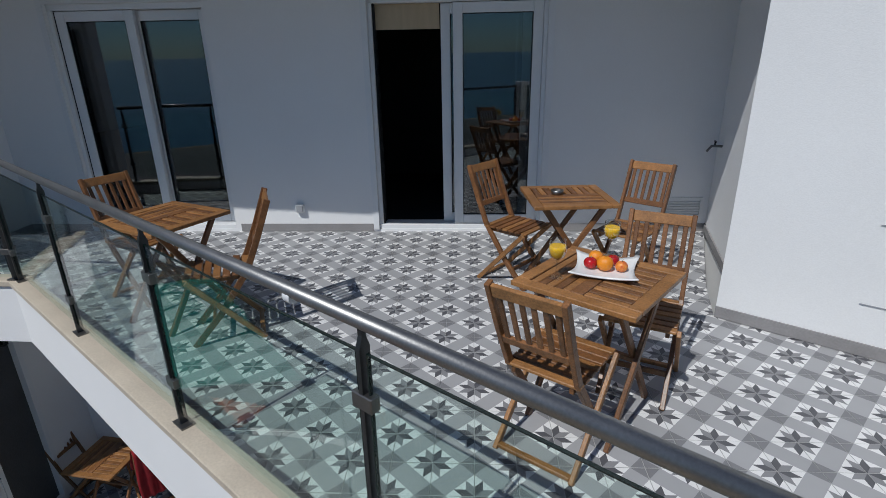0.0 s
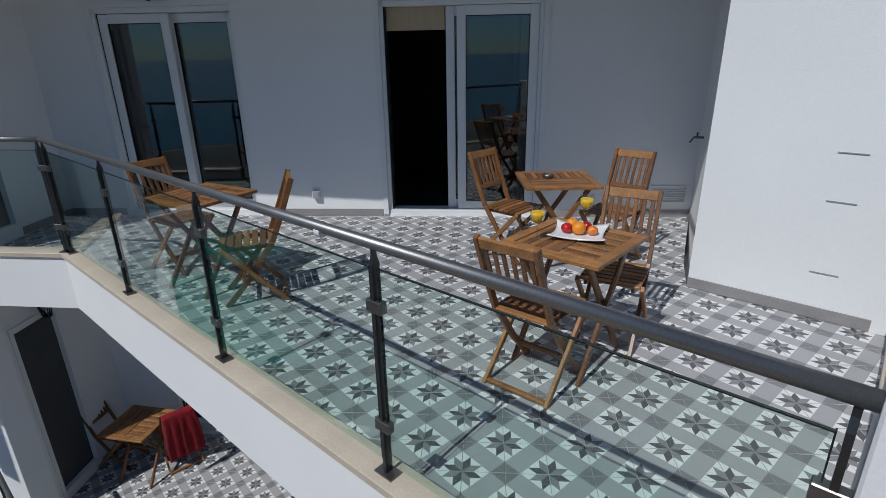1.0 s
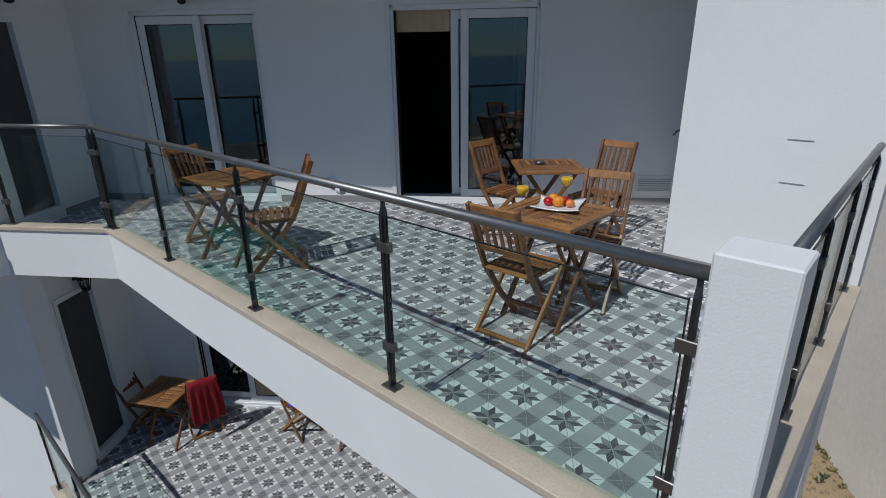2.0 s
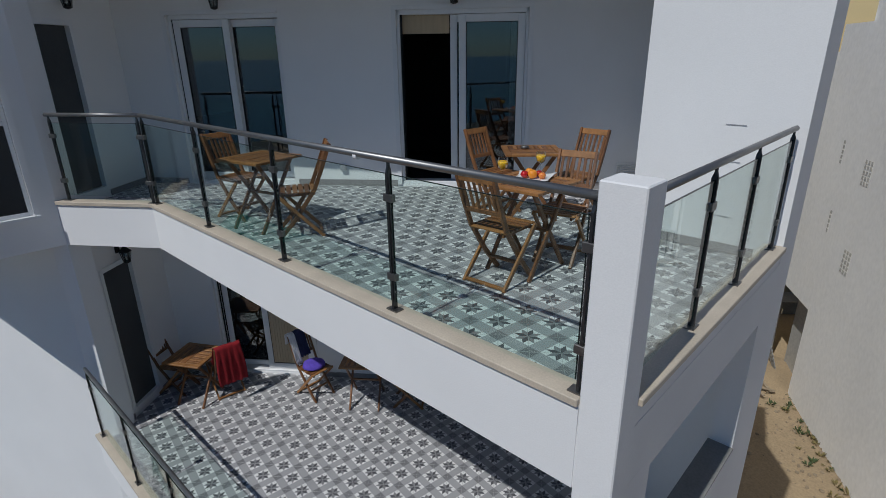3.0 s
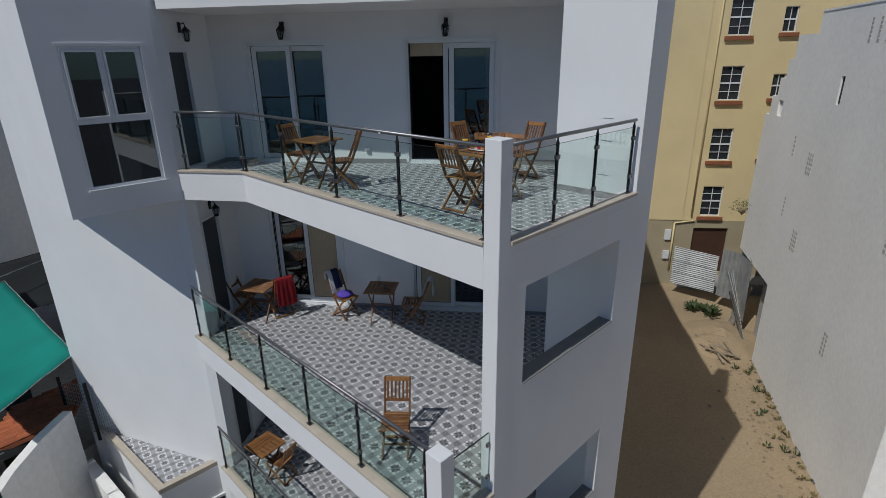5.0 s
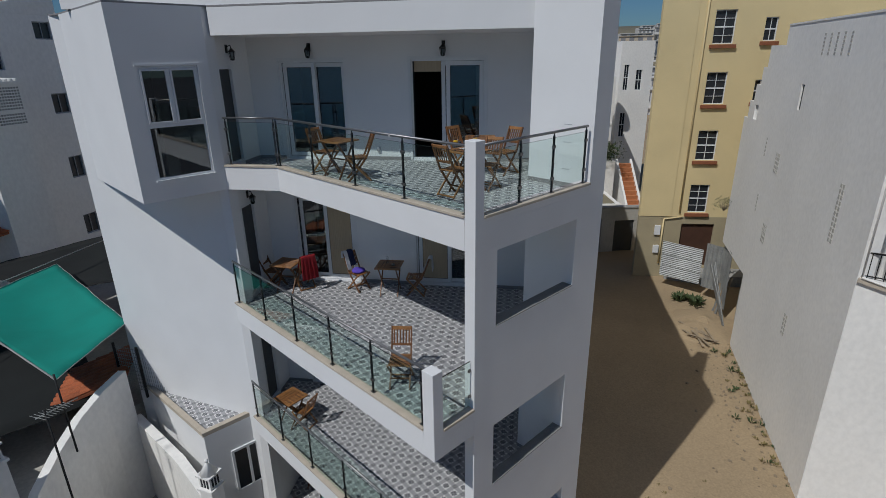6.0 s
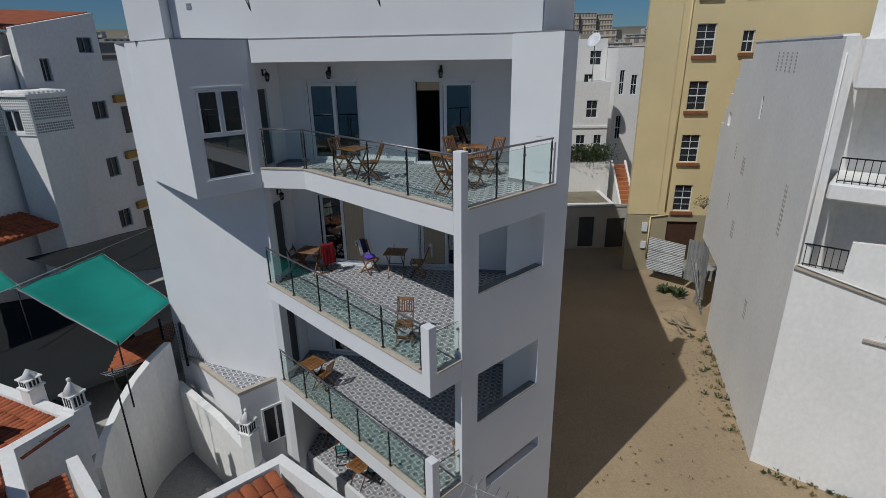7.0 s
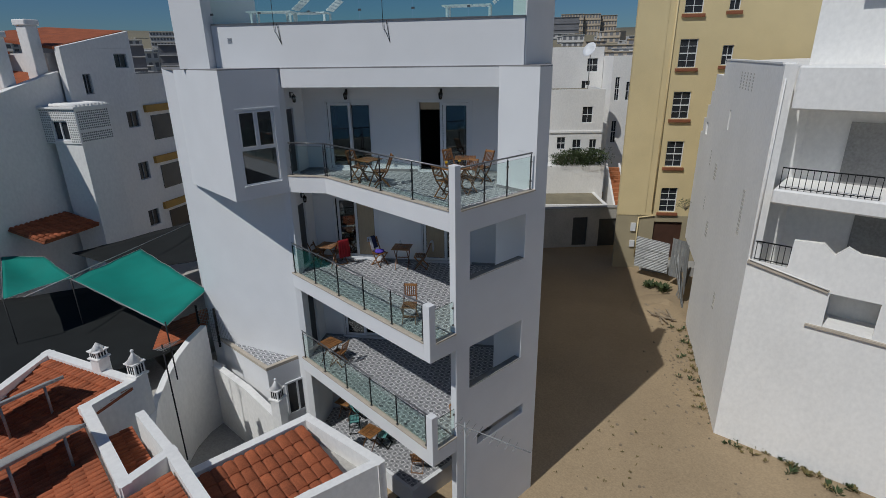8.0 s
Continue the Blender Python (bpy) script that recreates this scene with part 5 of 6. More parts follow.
for x0, x1, z, d in ((0.45, 2.65, -0.33, -0.25), (0.0, 1.02, -2.63, 0.06)):
    bm = bmesh.new()
    beam(bm, (x0, d, z + 0.60), (x1, d, z + 0.60), 0.04, 0.03)
    beam(bm, (x0, d, z + 0.06), (x1, d, z + 0.06), 0.03, 0.02)
    rail = part("iron_railing", bm, M_IRON, nbf, "black iron balcony railing")
    n = int((x1 - x0) / 0.14)
    for i in range(n + 1):
        x = x0 + (x1 - x0) * i / n
        bm = bmesh.new()
        beam(bm, (x, d, z), (x, d, z + 0.60), 0.018, 0.018)
        part("bar", bm, M_IRON, rail)
local_box("upper_storey", nbf, 1.4, 14, 2.0, 8.0, 2.95, 9.0, M_WHITE_OLD)
local_box("upper_slab", nbf, 1.2, 14, 0.9, 2.0, 5.2, 6.1, M_WHITE_OLD)
bm = bmesh.new()
rod(bm, (0.06, -0.03, -2.6), (0.06, -0.03, 2.6), 0.018, n=8)
rod(bm, (0.06, -0.1, -2.58), (2.1, -0.1, -3.02), 0.022, n=8)
part("downpipe", bm, M_WHITE_OLD, nbf)

set_out(*ACROSS)

# zinc hoarding and planks at the end of the plot
def corrugated(name, p0, p1, z0, z1, label, lean=0.0, upright=True):
    p0, p1 = Vector(p0), Vector(p1)
    d = (p1 - p0)
    n = int(d.length / 0.05)
    o = Vector((-d.y, d.x)).normalized()
    bm = bmesh.new()
    rows = []
    for k, z in ((0, z0), (1, z1)):
        row = []
        for i in range(n + 1):
            q = p0 + d * i / n + o * (0.022 * math.sin(i * 1.57) + lean * k)
            row.append(bm.verts.new((q.x, q.y, z)))
        rows.append(row)
    for i in range(n):
        bm.faces.new((rows[0][i], rows[0][i + 1], rows[1][i + 1], rows[1][i]))
    back = bmesh.ops.extrude_face_region(bm, geom=list(bm.faces))
    for v in back["geom"]:
        if isinstance(v, bmesh.types.BMVert):
            v.co += Vector((o.x, o.y, 0)) * 0.008
    ob = new(name, finish(name, bm, M_ZINC))
    return tagged(ob, label, "fence")


for k in range(3):
    # sheets laid with their ridges level, one lapped over the next
    sheet = thing("zinc_fence", pose(-4.75, 20.75 - 0.03 * k, -9.05 + 0.62 * k, 0, 0.8 * (k - 1), 1.5), "weathered corrugated zinc sheet with level ridges", "fence", "zinc sheets")
    bm = bmesh.new()
    lines = []
    for i in range(29):
        y = 0.02 * math.sin(i * 1.57)
        lines.append([bm.verts.new((x, y + 0.012 * math.sin(x * 5 + k), i * 0.025)) for x in (0.0, 0.7, 1.4, 2.05)])
    for p, q in zip(lines, lines[1:]):
        for a in range(3):
            bm.faces.new((p[a], p[a + 1], q[a + 1], q[a]))
    ex = bmesh.ops.extrude_face_region(bm, geom=list(bm.faces))
    for v in ex["geom"]:
        if isinstance(v, bmesh.types.BMVert):
            v.co.y += 0.006
    part("sheet", bm, M_ZINC, sheet)
corrugated("zinc_fence", (-2.72, 20.72), (-1.92, 20.62), -9.05, -6.75, "upright grey corrugated zinc sheet", 0.03)
corrugated("zinc_fence", (-1.9, 20.6), (-1.05, 18.9), -9.1, -6.3, "tall dark zinc sheet behind leaning strips", -0.05)
for i in range(9):
    strip = thing("leaning_strip", pose(-0.62 - 0.05 * i, 18.0 + 0.03 * i, GROUND + 0.02 + 0.13 * i), "pale zinc strip leaning slantwise beside the white wall", "strip", "leaning strips")
    bm = bmesh.new()
    beam(bm, (0, 0, 0), (-1.15 + random.uniform(-0.15, 0.1), 1.75 + random.uniform(-0.25, 0.15), 1.35 + random.uniform(-0.2, 0.2)), 0.03, 0.15)
    part("strip", bm, M_ZINC, strip)
for i in range(16):
    a = thing("plank", pose(-1.15 + random.uniform(-0.5, 0.45), 16.85 + random.uniform(-0.45, 0.5), GROUND + 0.10 + 0.035 * (i % 5), random.uniform(-6, 6), random.uniform(-10, 10), random.uniform(-70, 10)), "broken grey timber plank on a rubble heap", "plank", "rubble planks")
    bm = bmesh.new()
    box(bm, -random.uniform(0.3, 0.7), 0.5, -0.045, 0.045, 0, 0.028)
    part("board", bm, M_PLANK, a)
for i in range(5):
    a = thing("leaning_post", pose(-1.75 + 0.085 * i + random.uniform(-0.06, 0.06), 19.9 - 0.15 * i, GROUND, random.uniform(-8, 18), random.uniform(4, 16), random.uniform(-40, 40)), "grey weathered pole leaning at the fence", "pole", "leaning poles")
    bm = bmesh.new()
    box(bm, -0.06, 0.06, -0.012, 0.012, 0, random.uniform(1.2, 2.2))
    part("pole", bm, M_ZINC if i % 2 else M_PLANK, a)

# earth heap and loose stones
def heap(name, x, y, r, h, material, label, seed=0, z=GROUND):
    bm = bmesh.new()
    n, rings = 22, 6
    rows = []
    for k in range(rings + 1):
        q = k / rings
        row = []
        for i in range(n):
            a = 2 * math.pi * i / n
            rr = r * q * (1 + 0.25 * noise.noise(Vector((math.cos(a) * 1.3 + seed, math.sin(a) * 1.3, 0))))
            zz = h * (1 - q * q) * (0.75 + 0.5 * noise.noise(Vector((math.cos(a) * q * 3 + seed, math.sin(a) * q * 3, 5)))) - 0.04 * q
            row.append(bm.verts.new((x + rr * math.cos(a), y + rr * math.sin(a), z + zz)))
        rows.append(row)
    for p, q in zip(rows[1:], rows[2:]):
        for i in range(n):
            bm.faces.new((p[i], p[(i + 1) % n], q[(i + 1) % n], q[i])).smooth = True
    bm.faces.new(rows[1])
    return tagged(new(name, finish(name, bm, material)), label, "heap", kind="stuff")


heap("earth_heap", -1.5, 17.9, 1.8, 0.42, M_DIRT, "heap of pale earth and rubble", 3)
bm = bmesh.new()
for i in range(260):
    q = random.random()
    x, y = (NB_B[0] + (NB_A[0] - NB_B[0]) * q, NB_B[1] + (NB_A[1] - NB_B[1]) * q)
    w = abs(random.gauss(0, 0.9))
    x, y = x - 0.86 * w, y - 0.5 * w
    if random.random() < 0.3:
        x, y = random.uniform(1.2, 9), random.uniform(3, 10)
    r = random.uniform(0.012, 0.06)
    bmesh.ops.create_icosphere(bm, subdivisions=1, radius=r, matrix=pose(x, y, GROUND + r * 0.3, random.uniform(0, 90), random.uniform(0, 90), 0) @ Matrix.Diagonal((1.3, 1, 0.6, 1)))
tagged(new("loose_stones", finish("loose_stones", bm, M_CRUMB)), "loose stones and crumbs of rubble on the dirt", "stones", kind="stuff")


def tuft(bm, x, y, z, size, n=14):
    for i in range(n):
        a, t = random.uniform(0, 6.28), random.uniform(0.2, 1.0)
        b = Vector((x, y, z)) + Vector((math.cos(a), math.sin(a), 0)) * size * 0.4 * random.random()
        tip = b + Vector((math.cos(a) * t, math.sin(a) * t, random.uniform(0.4, 1.0))) * size
        w = Vector((-math.sin(a), math.cos(a), 0)) * size * 0.16
        mid = (b + tip) / 2 + Vector((0, 0, size * 0.12))
        vs = [bm.verts.new(p) for p in (b, mid - w, tip, mid + w)]
        bm.faces.new(vs)


bm, bm2 = bmesh.new(), bmesh.new()
for i in range(60):
    q = random.random() ** 0.6
    x, y = (NB_B[0] + (NB_A[0] - NB_B[0]) * q, NB_B[1] + (NB_A[1] - NB_B[1]) * q)
    w = abs(random.gauss(0.15, 0.3))
    tuft(bm if random.random() < 0.5 else bm2, x - 0.86 * w, y - 0.5 * w, GROUND, random.uniform(0.05, 0.17))
for i in range(34):
    q = random.random()
    tuft(bm if random.random() < 0.55 else bm2, 3.9 + 4.3 * q, 10.1 + 0.5 * q - abs(random.gauss(0.1, 0.3)), GROUND, random.uniform(0.07, 0.24))
for i in range(26):
    tuft(bm2, random.uniform(1.2, 3.2), random.uniform(4.0, 9), GROUND, random.uniform(0.04, 0.09), 8)
for i in range(10):
    tuft(bm, -2.9 + random.uniform(-0.5, 0.5), 20.0 + random.uniform(-0.3, 0.3), GROUND, random.uniform(0.25, 0.5), 20)
tagged(new("green_weeds", finish("green_weeds", bm, M_LEAF)), "green weeds along the foot of the wall", "weeds", kind="stuff")
tagged(new("dry_weeds", finish("dry_weeds", bm2, M_DRY)), "dry yellow weeds on the dirt", "weeds", kind="stuff")


def shrub(m, size, label, n=560):
    root = thing("shrub", m, label, "shrub", "terrace shrubs")
    bm = bmesh.new()
    for k in range(5):
        a = k * 1.26
        rod(bm, (0, 0, 0), (math.cos(a) * size * 0.45, math.sin(a) * size * 0.45, size * 0.7), 0.03, 0.01, 6)
    part("stems", bm, M_PLANK, root)
    bm = bmesh.new()
    for k in range(n):
        c = Vector((random.gauss(0, 0.42), random.gauss(0, 0.42), random.uniform(0.1, 1.0))) * size
        tuft(bm, c.x, c.y, c.z, size * 0.16, 3)
    part("leaves", bm, M_LEAF, root)


set_out(*PLOT, level=True)
for s, z in ((-4.6, 0.9), (-3.6, 1.2), (-2.6, 0.9), (-1.9, 1.3)):
    shrub(hf.m(s, 1.6, -5.0), z, "bushy green shrub on the white terrace")
set_out(*TOWN)
shrub(pose(-2.35, 20.75, -4.4), 0.55, "climbing green creeper at the wall corner", 90)
shrub(pose(-6.0, 22.3, -6.1), 0.5, "dry potted shrub on the yard wall", 50)
set_out(*NORTH)

# hill town in the distance
hill = bmesh.new()
rows = []
for i in range(25):
    a = radians(100 + i * 4.2)
    row = []
    for r, z in ((90, GROUND), (150, GROUND + 4), (260, 6), (420, 18), (600, 30), (640, -20)):
        k = noise.noise(Vector((i * 0.35, r * 0.01, 0))) * 4 if r > 100 else 0
        row.append(hill.verts.new((r * math.cos(a), r * math.sin(a), z + k)))
    rows.append(row)
for p, q in zip(rows, rows[1:]):
    for i in range(5):
        hill.faces.new((p[i], p[i + 1], q[i + 1], q[i])).smooth = True
setting("backdrop_hill", hill, M_OLIVE, "distant built-up hillside", category="hill")


def block(x, y, z, w, d, h, rz, material, storeys, bays, label, band=None):
    """Distant flat block with rows of dark window bays and floor bands."""
    root = thing("far_building", pose(x, y, z, 0, 0, rz), label, "building", "hill town")
    local_box("wall", root, -w / 2, w / 2, 0, d, 0, h, material)
    bm = bmesh.new()
    for i in range(storeys):
        zz = h * (i + 0.3) / storeys
        for j in range(bays):
            xx = -w / 2 + w * (j + 0.5) / bays
            box(bm, xx - w / bays * 0.28, xx + w / bays * 0.28, -0.06, 0.02, zz, zz + h / storeys * 0.5)
    tagged(part("window_band", bm, M_FARGREY, root), kind="stuff")
    bm = bmesh.new()
    for i in range(1, storeys + 1):
        zz = h * i / storeys
        box(bm, -w / 2 - 0.1, w / 2 + 0.1, -0.5, -0.07, zz - 0.25, zz)
    tagged(part("balcony_band", bm, band or material, root), kind="stuff")
    return root


rng = random.Random(5)
for i in range(210):
    a = rng.uniform(112, 190)
    r = rng.uniform(95, 420)
    z = np.interp(r, [90, 150, 260, 420], [GROUND, GROUND + 4, 6, 18]) - 4
    if 60 < r < 130 and 130 < a < 140:
        continue
    w, h = rng.uniform(7, 16), rng.uniform(6, 11)
    block(r * math.cos(radians(a)), r * math.sin(radians(a)), z, w, 8, h, a - 90 + rng.uniform(-25, 25), M_FAR if rng.random() < 0.8 else M_FAR2, 3, 4, "distant white town house on the hill")
for a, r, w, h, mt in ((125.6, 400, 30, 20, M_FARGREY), (124.2, 450, 17, 25, M_FAR2), (122.6, 455, 18, 25, M_FAR2), (121, 460, 17, 24, M_FAR2), (158, 330, 30, 12, M_FARGREY), (152, 380, 30, 14, M_FAR), (160.8, 330, 14, 13, M_FAR), (164.2, 320, 12, 10, M_FAR), (171, 300, 24, 8, M_FARGREY), (177, 300, 26, 8, M_FAR)):
    block(r * math.cos(radians(a)), r * math.sin(radians(a)), 10, w, 12, h, a - 90, mt, max(4, int(h / 3.6)), 8, "distant tall apartment block on the hilltop")
for a, r, w, h in ((163.6, 170, 11, 11.5), (173.2, 130, 9, 10.5), (168.6, 150, 9, 11)):
    block(r * math.cos(radians(a)), r * math.sin(radians(a)), -1.0, w, 9, h, a - 90, M_FARGREY, 4, 6, "distant apartment block with dark balconies and pale floor bands", M_FAR)

set_out(1.0, -0.6, (0, 0, -3.0))

# ---- left-hand neighbours ----
lf = Face(-21.3, -1.0, 122)
lh = house("white_town_house", lf.m(0, 0, 0), "tall white town house with small windows and plain chimneys")


def upright(name, root, poly, y0, y1, material, label="", bevel=0.0):
    """A slab whose outline lies in the upright plane of its thing, from y0 to y1."""
    bm = bmesh.new()
    prism(bm, poly, -y1, -y0)
    for v in bm.verts:
        v.co = Vector((v.co.x, -v.co.z, v.co.y))
    return part(name, bm, material, root, label, bevel)


wins = [(1.09, 1.87, 2.99, 3.65), (-0.87, -0.44, 1.88, 2.79), (1.12, 1.89, 0.12, 0.93), (1.17, 1.86, -2.58, -1.66), (1.17, 1.91, -5.12, -4.23)]
holed("wall", lh, -1.7, 2.22, GROUND, 3.88, 0.3, wins, M_WHITE_OLD)
for a, b, c, d in wins:
    sash(lh, a, b, c, d, 2, 1, frame=M_GREY_ALU, bar=0.04)
upright("gable", lh, [(-1.7, 3.883), (2.22, 3.883), (2.22, 4.68), (-1.7, 3.93)], 0.0, 0.3, M_WHITE_OLD)
upright("low_wall", lh, [(-7.5, GROUND), (-1.702, GROUND), (-1.702, 2.84), (-4.16, 2.17), (-7.5, 1.3)], 0.40, 0.7, M_WHITE_OLD)
upright("rake_coping", lh, [(-7.5, 1.3), (-4.16, 2.17), (-1.72, 2.84), (-1.72, 2.94), (-4.18, 2.27), (-7.5, 1.4)], 0.34, 0.72, M_WHITE_OLD)
local_box("rear_body", lh, -1.6, 2.1, 0.9, 8.0, GROUND, 3.7, M_WHITE_OLD)
local_box("low_body", lh, -7.4, -1.7, 1.2, 3.0, GROUND, 1.2, M_WHITE_OLD)
for name, quad in (("roof", ((-1.75, 0.25, 3.95), (2.2, 0.25, 4.72), (2.2, 5.0, 5.0), (-1.75, 5.0, 4.55))), ("low_roof", ((-7.4, 0.7, 1.32), (-1.75, 0.7, 2.75), (-1.75, 3.0, 3.0), (-7.4, 3.0, 1.7)))):
    bm = bmesh.new()
    top = [bm.verts.new(q) for q in quad]
    low = [bm.verts.new((q[0], q[1], q[2] - 0.12)) for q in quad]
    bm.faces.new(top)
    bm.faces.new(low[::-1])
    for i in range(4):
        bm.faces.new((top[i], low[i], low[(i + 1) % 4], top[(i + 1) % 4]))
    part(name, bm, M_TERRA, lh, "clay tiled roof slope")
local_box("upper_body", lh, -7.0, -1.78, 3.05, 7.0, 1.0, 3.25, M_WHITE_OLD)
local_box("ochre_band", lh, -7.0, -1.78, 3.0, 7.0, 3.252, 3.72, M_OCHRE)
bm = bmesh.new()
beam(bm, (-7.1, 4.4, 3.98), (-1.7, 4.4, 3.98), 3.2, 0.1, (0, -0.16, 1))
part("upper_roof", bm, M_TERRA, lh, "clay tiled roof slope")
for x0, x1, z0, z1 in ((-2.42, -1.74, 2.55, 4.78), (-3.98, -3.30, 2.1, 4.28)):
    bm = bmesh.new()
    box(bm, x0 + 0.07, x1 - 0.07, 0.75, 1.30, z0, z1)
    ch = part("chimney", bm, M_WHITE_OLD, lh, "plain white chimney", 0.02)
    bm = bmesh.new()
    box(bm, x0, x1, 0.68, 1.37, z1, z1 + 0.24)
    part("cap", bm, M_WHITE_OLD, ch, bevel=0.03)
# stair bay with pierced lattice
shaft = house("lattice_bay", pose(-18.45, -2.78, 0, 0, 0, 32), "white bay with pierced lattice panels and a window", "bay")
local_box("shaft", shaft, -1.5, -0.04, 0.05, 1.70, GROUND, 0.0, M_WHITE_OLD)
bm = bmesh.new()
wall_mesh(bm, (-1.9, 0.0), (0.0, 0.0), 0.0, 1.45, 0.14, [(0.50, 1.36, 0.12, 0.95)])
bay = part("bay_wall", bm, M_WHITE_OLD, shaft)
local_box("bay_side", shaft, -0.14, 0.0, 0.142, 1.75, 0.0, 1.45, M_WHITE_OLD)
local_box("bay_floor", shaft, -1.9, -0.142, 0.142, 1.75, 0.0, 0.08, M_WHITE_OLD)
bm = bmesh.new()
for i in range(19):
    for j in range(14):
        x, z = -1.88 + i * 0.1, 0.06 + j * 0.1
        if -1.46 < x < -0.52 and 0.02 < z < 0.96:
            continue
        box(bm, x, x + 0.055, -0.008, 0.02, z, z + 0.055)
tagged(part("lattice", bm, M_CONCRETE, bay, "pierced concrete lattice"), kind="stuff")
# side lattice in a darker grey than the front: shade put into the colour
bm = bmesh.new()
for i in range(16):
    for j in range(13):
        y, z = 0.10 + i * 0.1, 0.08 + j * 0.1
        if j == 4:
            continue
        box(bm, -0.02, 0.008, y, y + 0.06, z, z + 0.06)
tagged(part("lattice", bm, M_DARK_GREY, bay, "pierced concrete lattice in a darker grey for its shade"), kind="stuff")
bm = bmesh.new()
box(bm, -1.98, 0.08, -0.08, 1.80, 1.45, 1.53)
part("bay_roof", bm, M_WHITE_OLD, shaft)
for i in range(9):
    bm = bmesh.new()
    rod(bm, (0.02, 0.15 + i * 0.19, 1.56), (-1.4, 0.15 + i * 0.19, 1.60), 0.06, n=8)
    part("roof_tile", bm, M_WHITE_OLD, shaft)
bm = bmesh.new()
bar_frame(bm, -1.40, -0.54, 0.12, 0.95, 0.05, 0.05, 0.10)
box(bm, -1.0, -0.94, 0.05, 0.10, 0.17, 0.90)
win = part("window", bm, M_ALU, shaft)
bm = bmesh.new()
box(bm, -1.35, -0.59, 0.105, 0.12, 0.17, 0.90)
part("pane", bm, M_WINDARK, win)
# narrow wing with ochre balcony bands beyond
wing = house("ochre_trimmed_house", lf.m(2.22, -0.25, 0), "white house wing with ochre balcony bands")
local_box("wall", wing, 0.01, 5.0, 0.3, 6.0, GROUND, 2.66, M_WHITE_OLD)
local_box("parapet_cap", wing, 0.01, 5.05, 0.24, 0.5, 2.66, 2.74, M_CONCRETE)
for z in (0.72, -2.0, -4.6):
    local_box("band", wing, 0.62, 5.0, 0.12, 0.298, z, z + 0.36, M_OCHRE)
    # flat dark slab on the wall paints the shade of a balcony recess
    local_box("recess_shade", wing, 1.0, 5.0, 0.27, 0.298, z - 1.5, z - 0.2, M_WINDARK)


def barrel_roof(name, o, u, v, nu, nv, label, wide=0.20, long=0.34, limit=300, rise=0.75):
    """Clay barrel tiles on a sloping bed: o its top corner, u across, v down the slope."""
    o, u, v = Vector(o), Vector(u).normalized(), Vector(v).normalized()
    n = u.cross(v)
    if n.z < 0:
        n = -n
    root = thing(name, Matrix.Translation(o), label, "roof")
    bm = bmesh.new()
    vs = [bm.verts.new(p) for p in (Vector((0, 0, 0)) - n * 0.02, u * nu * wide - n * 0.02, u * nu * wide + v * nv * long - n * 0.02, v * nv * long - n * 0.02)]
    f = bm.faces.new(vs)
    ex = bmesh.ops.extrude_face_region(bm, geom=[f])
    for g in ex["geom"]:
        if isinstance(g, bmesh.types.BMVert):
            g.co -= n * 0.08
    part("roof_bed", bm, M_TERRA_BED, root)
    bm = bmesh.new()
    seg = 6
    rows = []
    for k, (r, lift) in enumerate(((wide * 0.40, 0.0), (wide * 0.50, 0.018))):
        rows.append([bm.verts.new(u * (-r * math.cos(math.pi * i / seg)) + n * (r * rise * math.sin(math.pi * i / seg) + lift) + v * (k * long * 1.08)) for i in range(seg + 1)])
    for i in range(seg):
        bm.faces.new((rows[0][i], rows[0][i + 1], rows[1][i + 1], rows[1][i])).smooth = True
    bm.faces.new(rows[1])
    tile = finish("roof_tile", bm, M_TERRA)
    spots = [(i, j) for i in range(nu) for j in range(nv)]
    for i, j in spots[:limit]:
        t = new("roof_tile", tile)
        t.parent = root
        t.matrix_basis = Matrix.Translation(u * (i + 0.5) * wide + v * j * long + n * random.uniform(-0.006, 0.006)) @ Matrix.Rotation(random.uniform(-0.02, 0.02), 4, n)
    if spots[limit:]:
        verts, faces = [], []
        for i, j in spots[limit:]:
            off = u * (i + 0.5) * wide + v * j * long + n * random.uniform(-0.006, 0.006)
            b = len(verts)
            verts += [tuple(q.co + off) for q in tile.vertices]
            faces += [tuple(b + k for k in p.vertices) for p in tile.polygons]
        me = bpy.data.meshes.new("roof_tiles")
        me.from_pydata(verts, [], faces)
        me.materials.append(M_TERRA)
        for p in me.polygons:
            p.use_smooth = True
        o2 = new("roof_tiles", me)
        o2.parent = root
        tagged(o2, kind="stuff")
    return root


def rim_wall(name, pts, z0, z1, width, label, material=None):
    bm = bmesh.new()
    for p, q in zip(pts, pts[1:]):
        v = (Vector(q) - Vector(p)).normalized()
        o = Vector((-v.y, v.x)) * width / 2
        a, b = Vector(p) - v * width / 2, Vector(q) + v * (width / 2 - 0.004)
        prism(bm, [tuple(a - o), tuple(b - o), tuple(b + o), tuple(a + o)], z0, z1 + 0.003 * len(bm.verts) / 8)
    return tagged(new(name, finish(name, bm, material or M_WHITE_OLD)), label, "wall", kind="structure")


set_out()

# near low house with a clay roof between white rims
RZ = -5.25
rim_wall("roof_rim_near", [(-1.98, -5.4), (-1.86, -2.08), (0.68, -1.72), (0.45, -3.4), (0.3, -5.4)], GROUND, RZ, 0.22, "white rendered rim round a clay roof")
barrel_roof("clay_roof", (-1.72, -2.28, RZ - 0.06), (-0.02, -1, 0.0), (0.99, -0.06, -0.06), 12, 5, "smooth orange painted clay tile roof with a white rim", 0.255, 0.44, rise=0.18)
bm = bmesh.new()
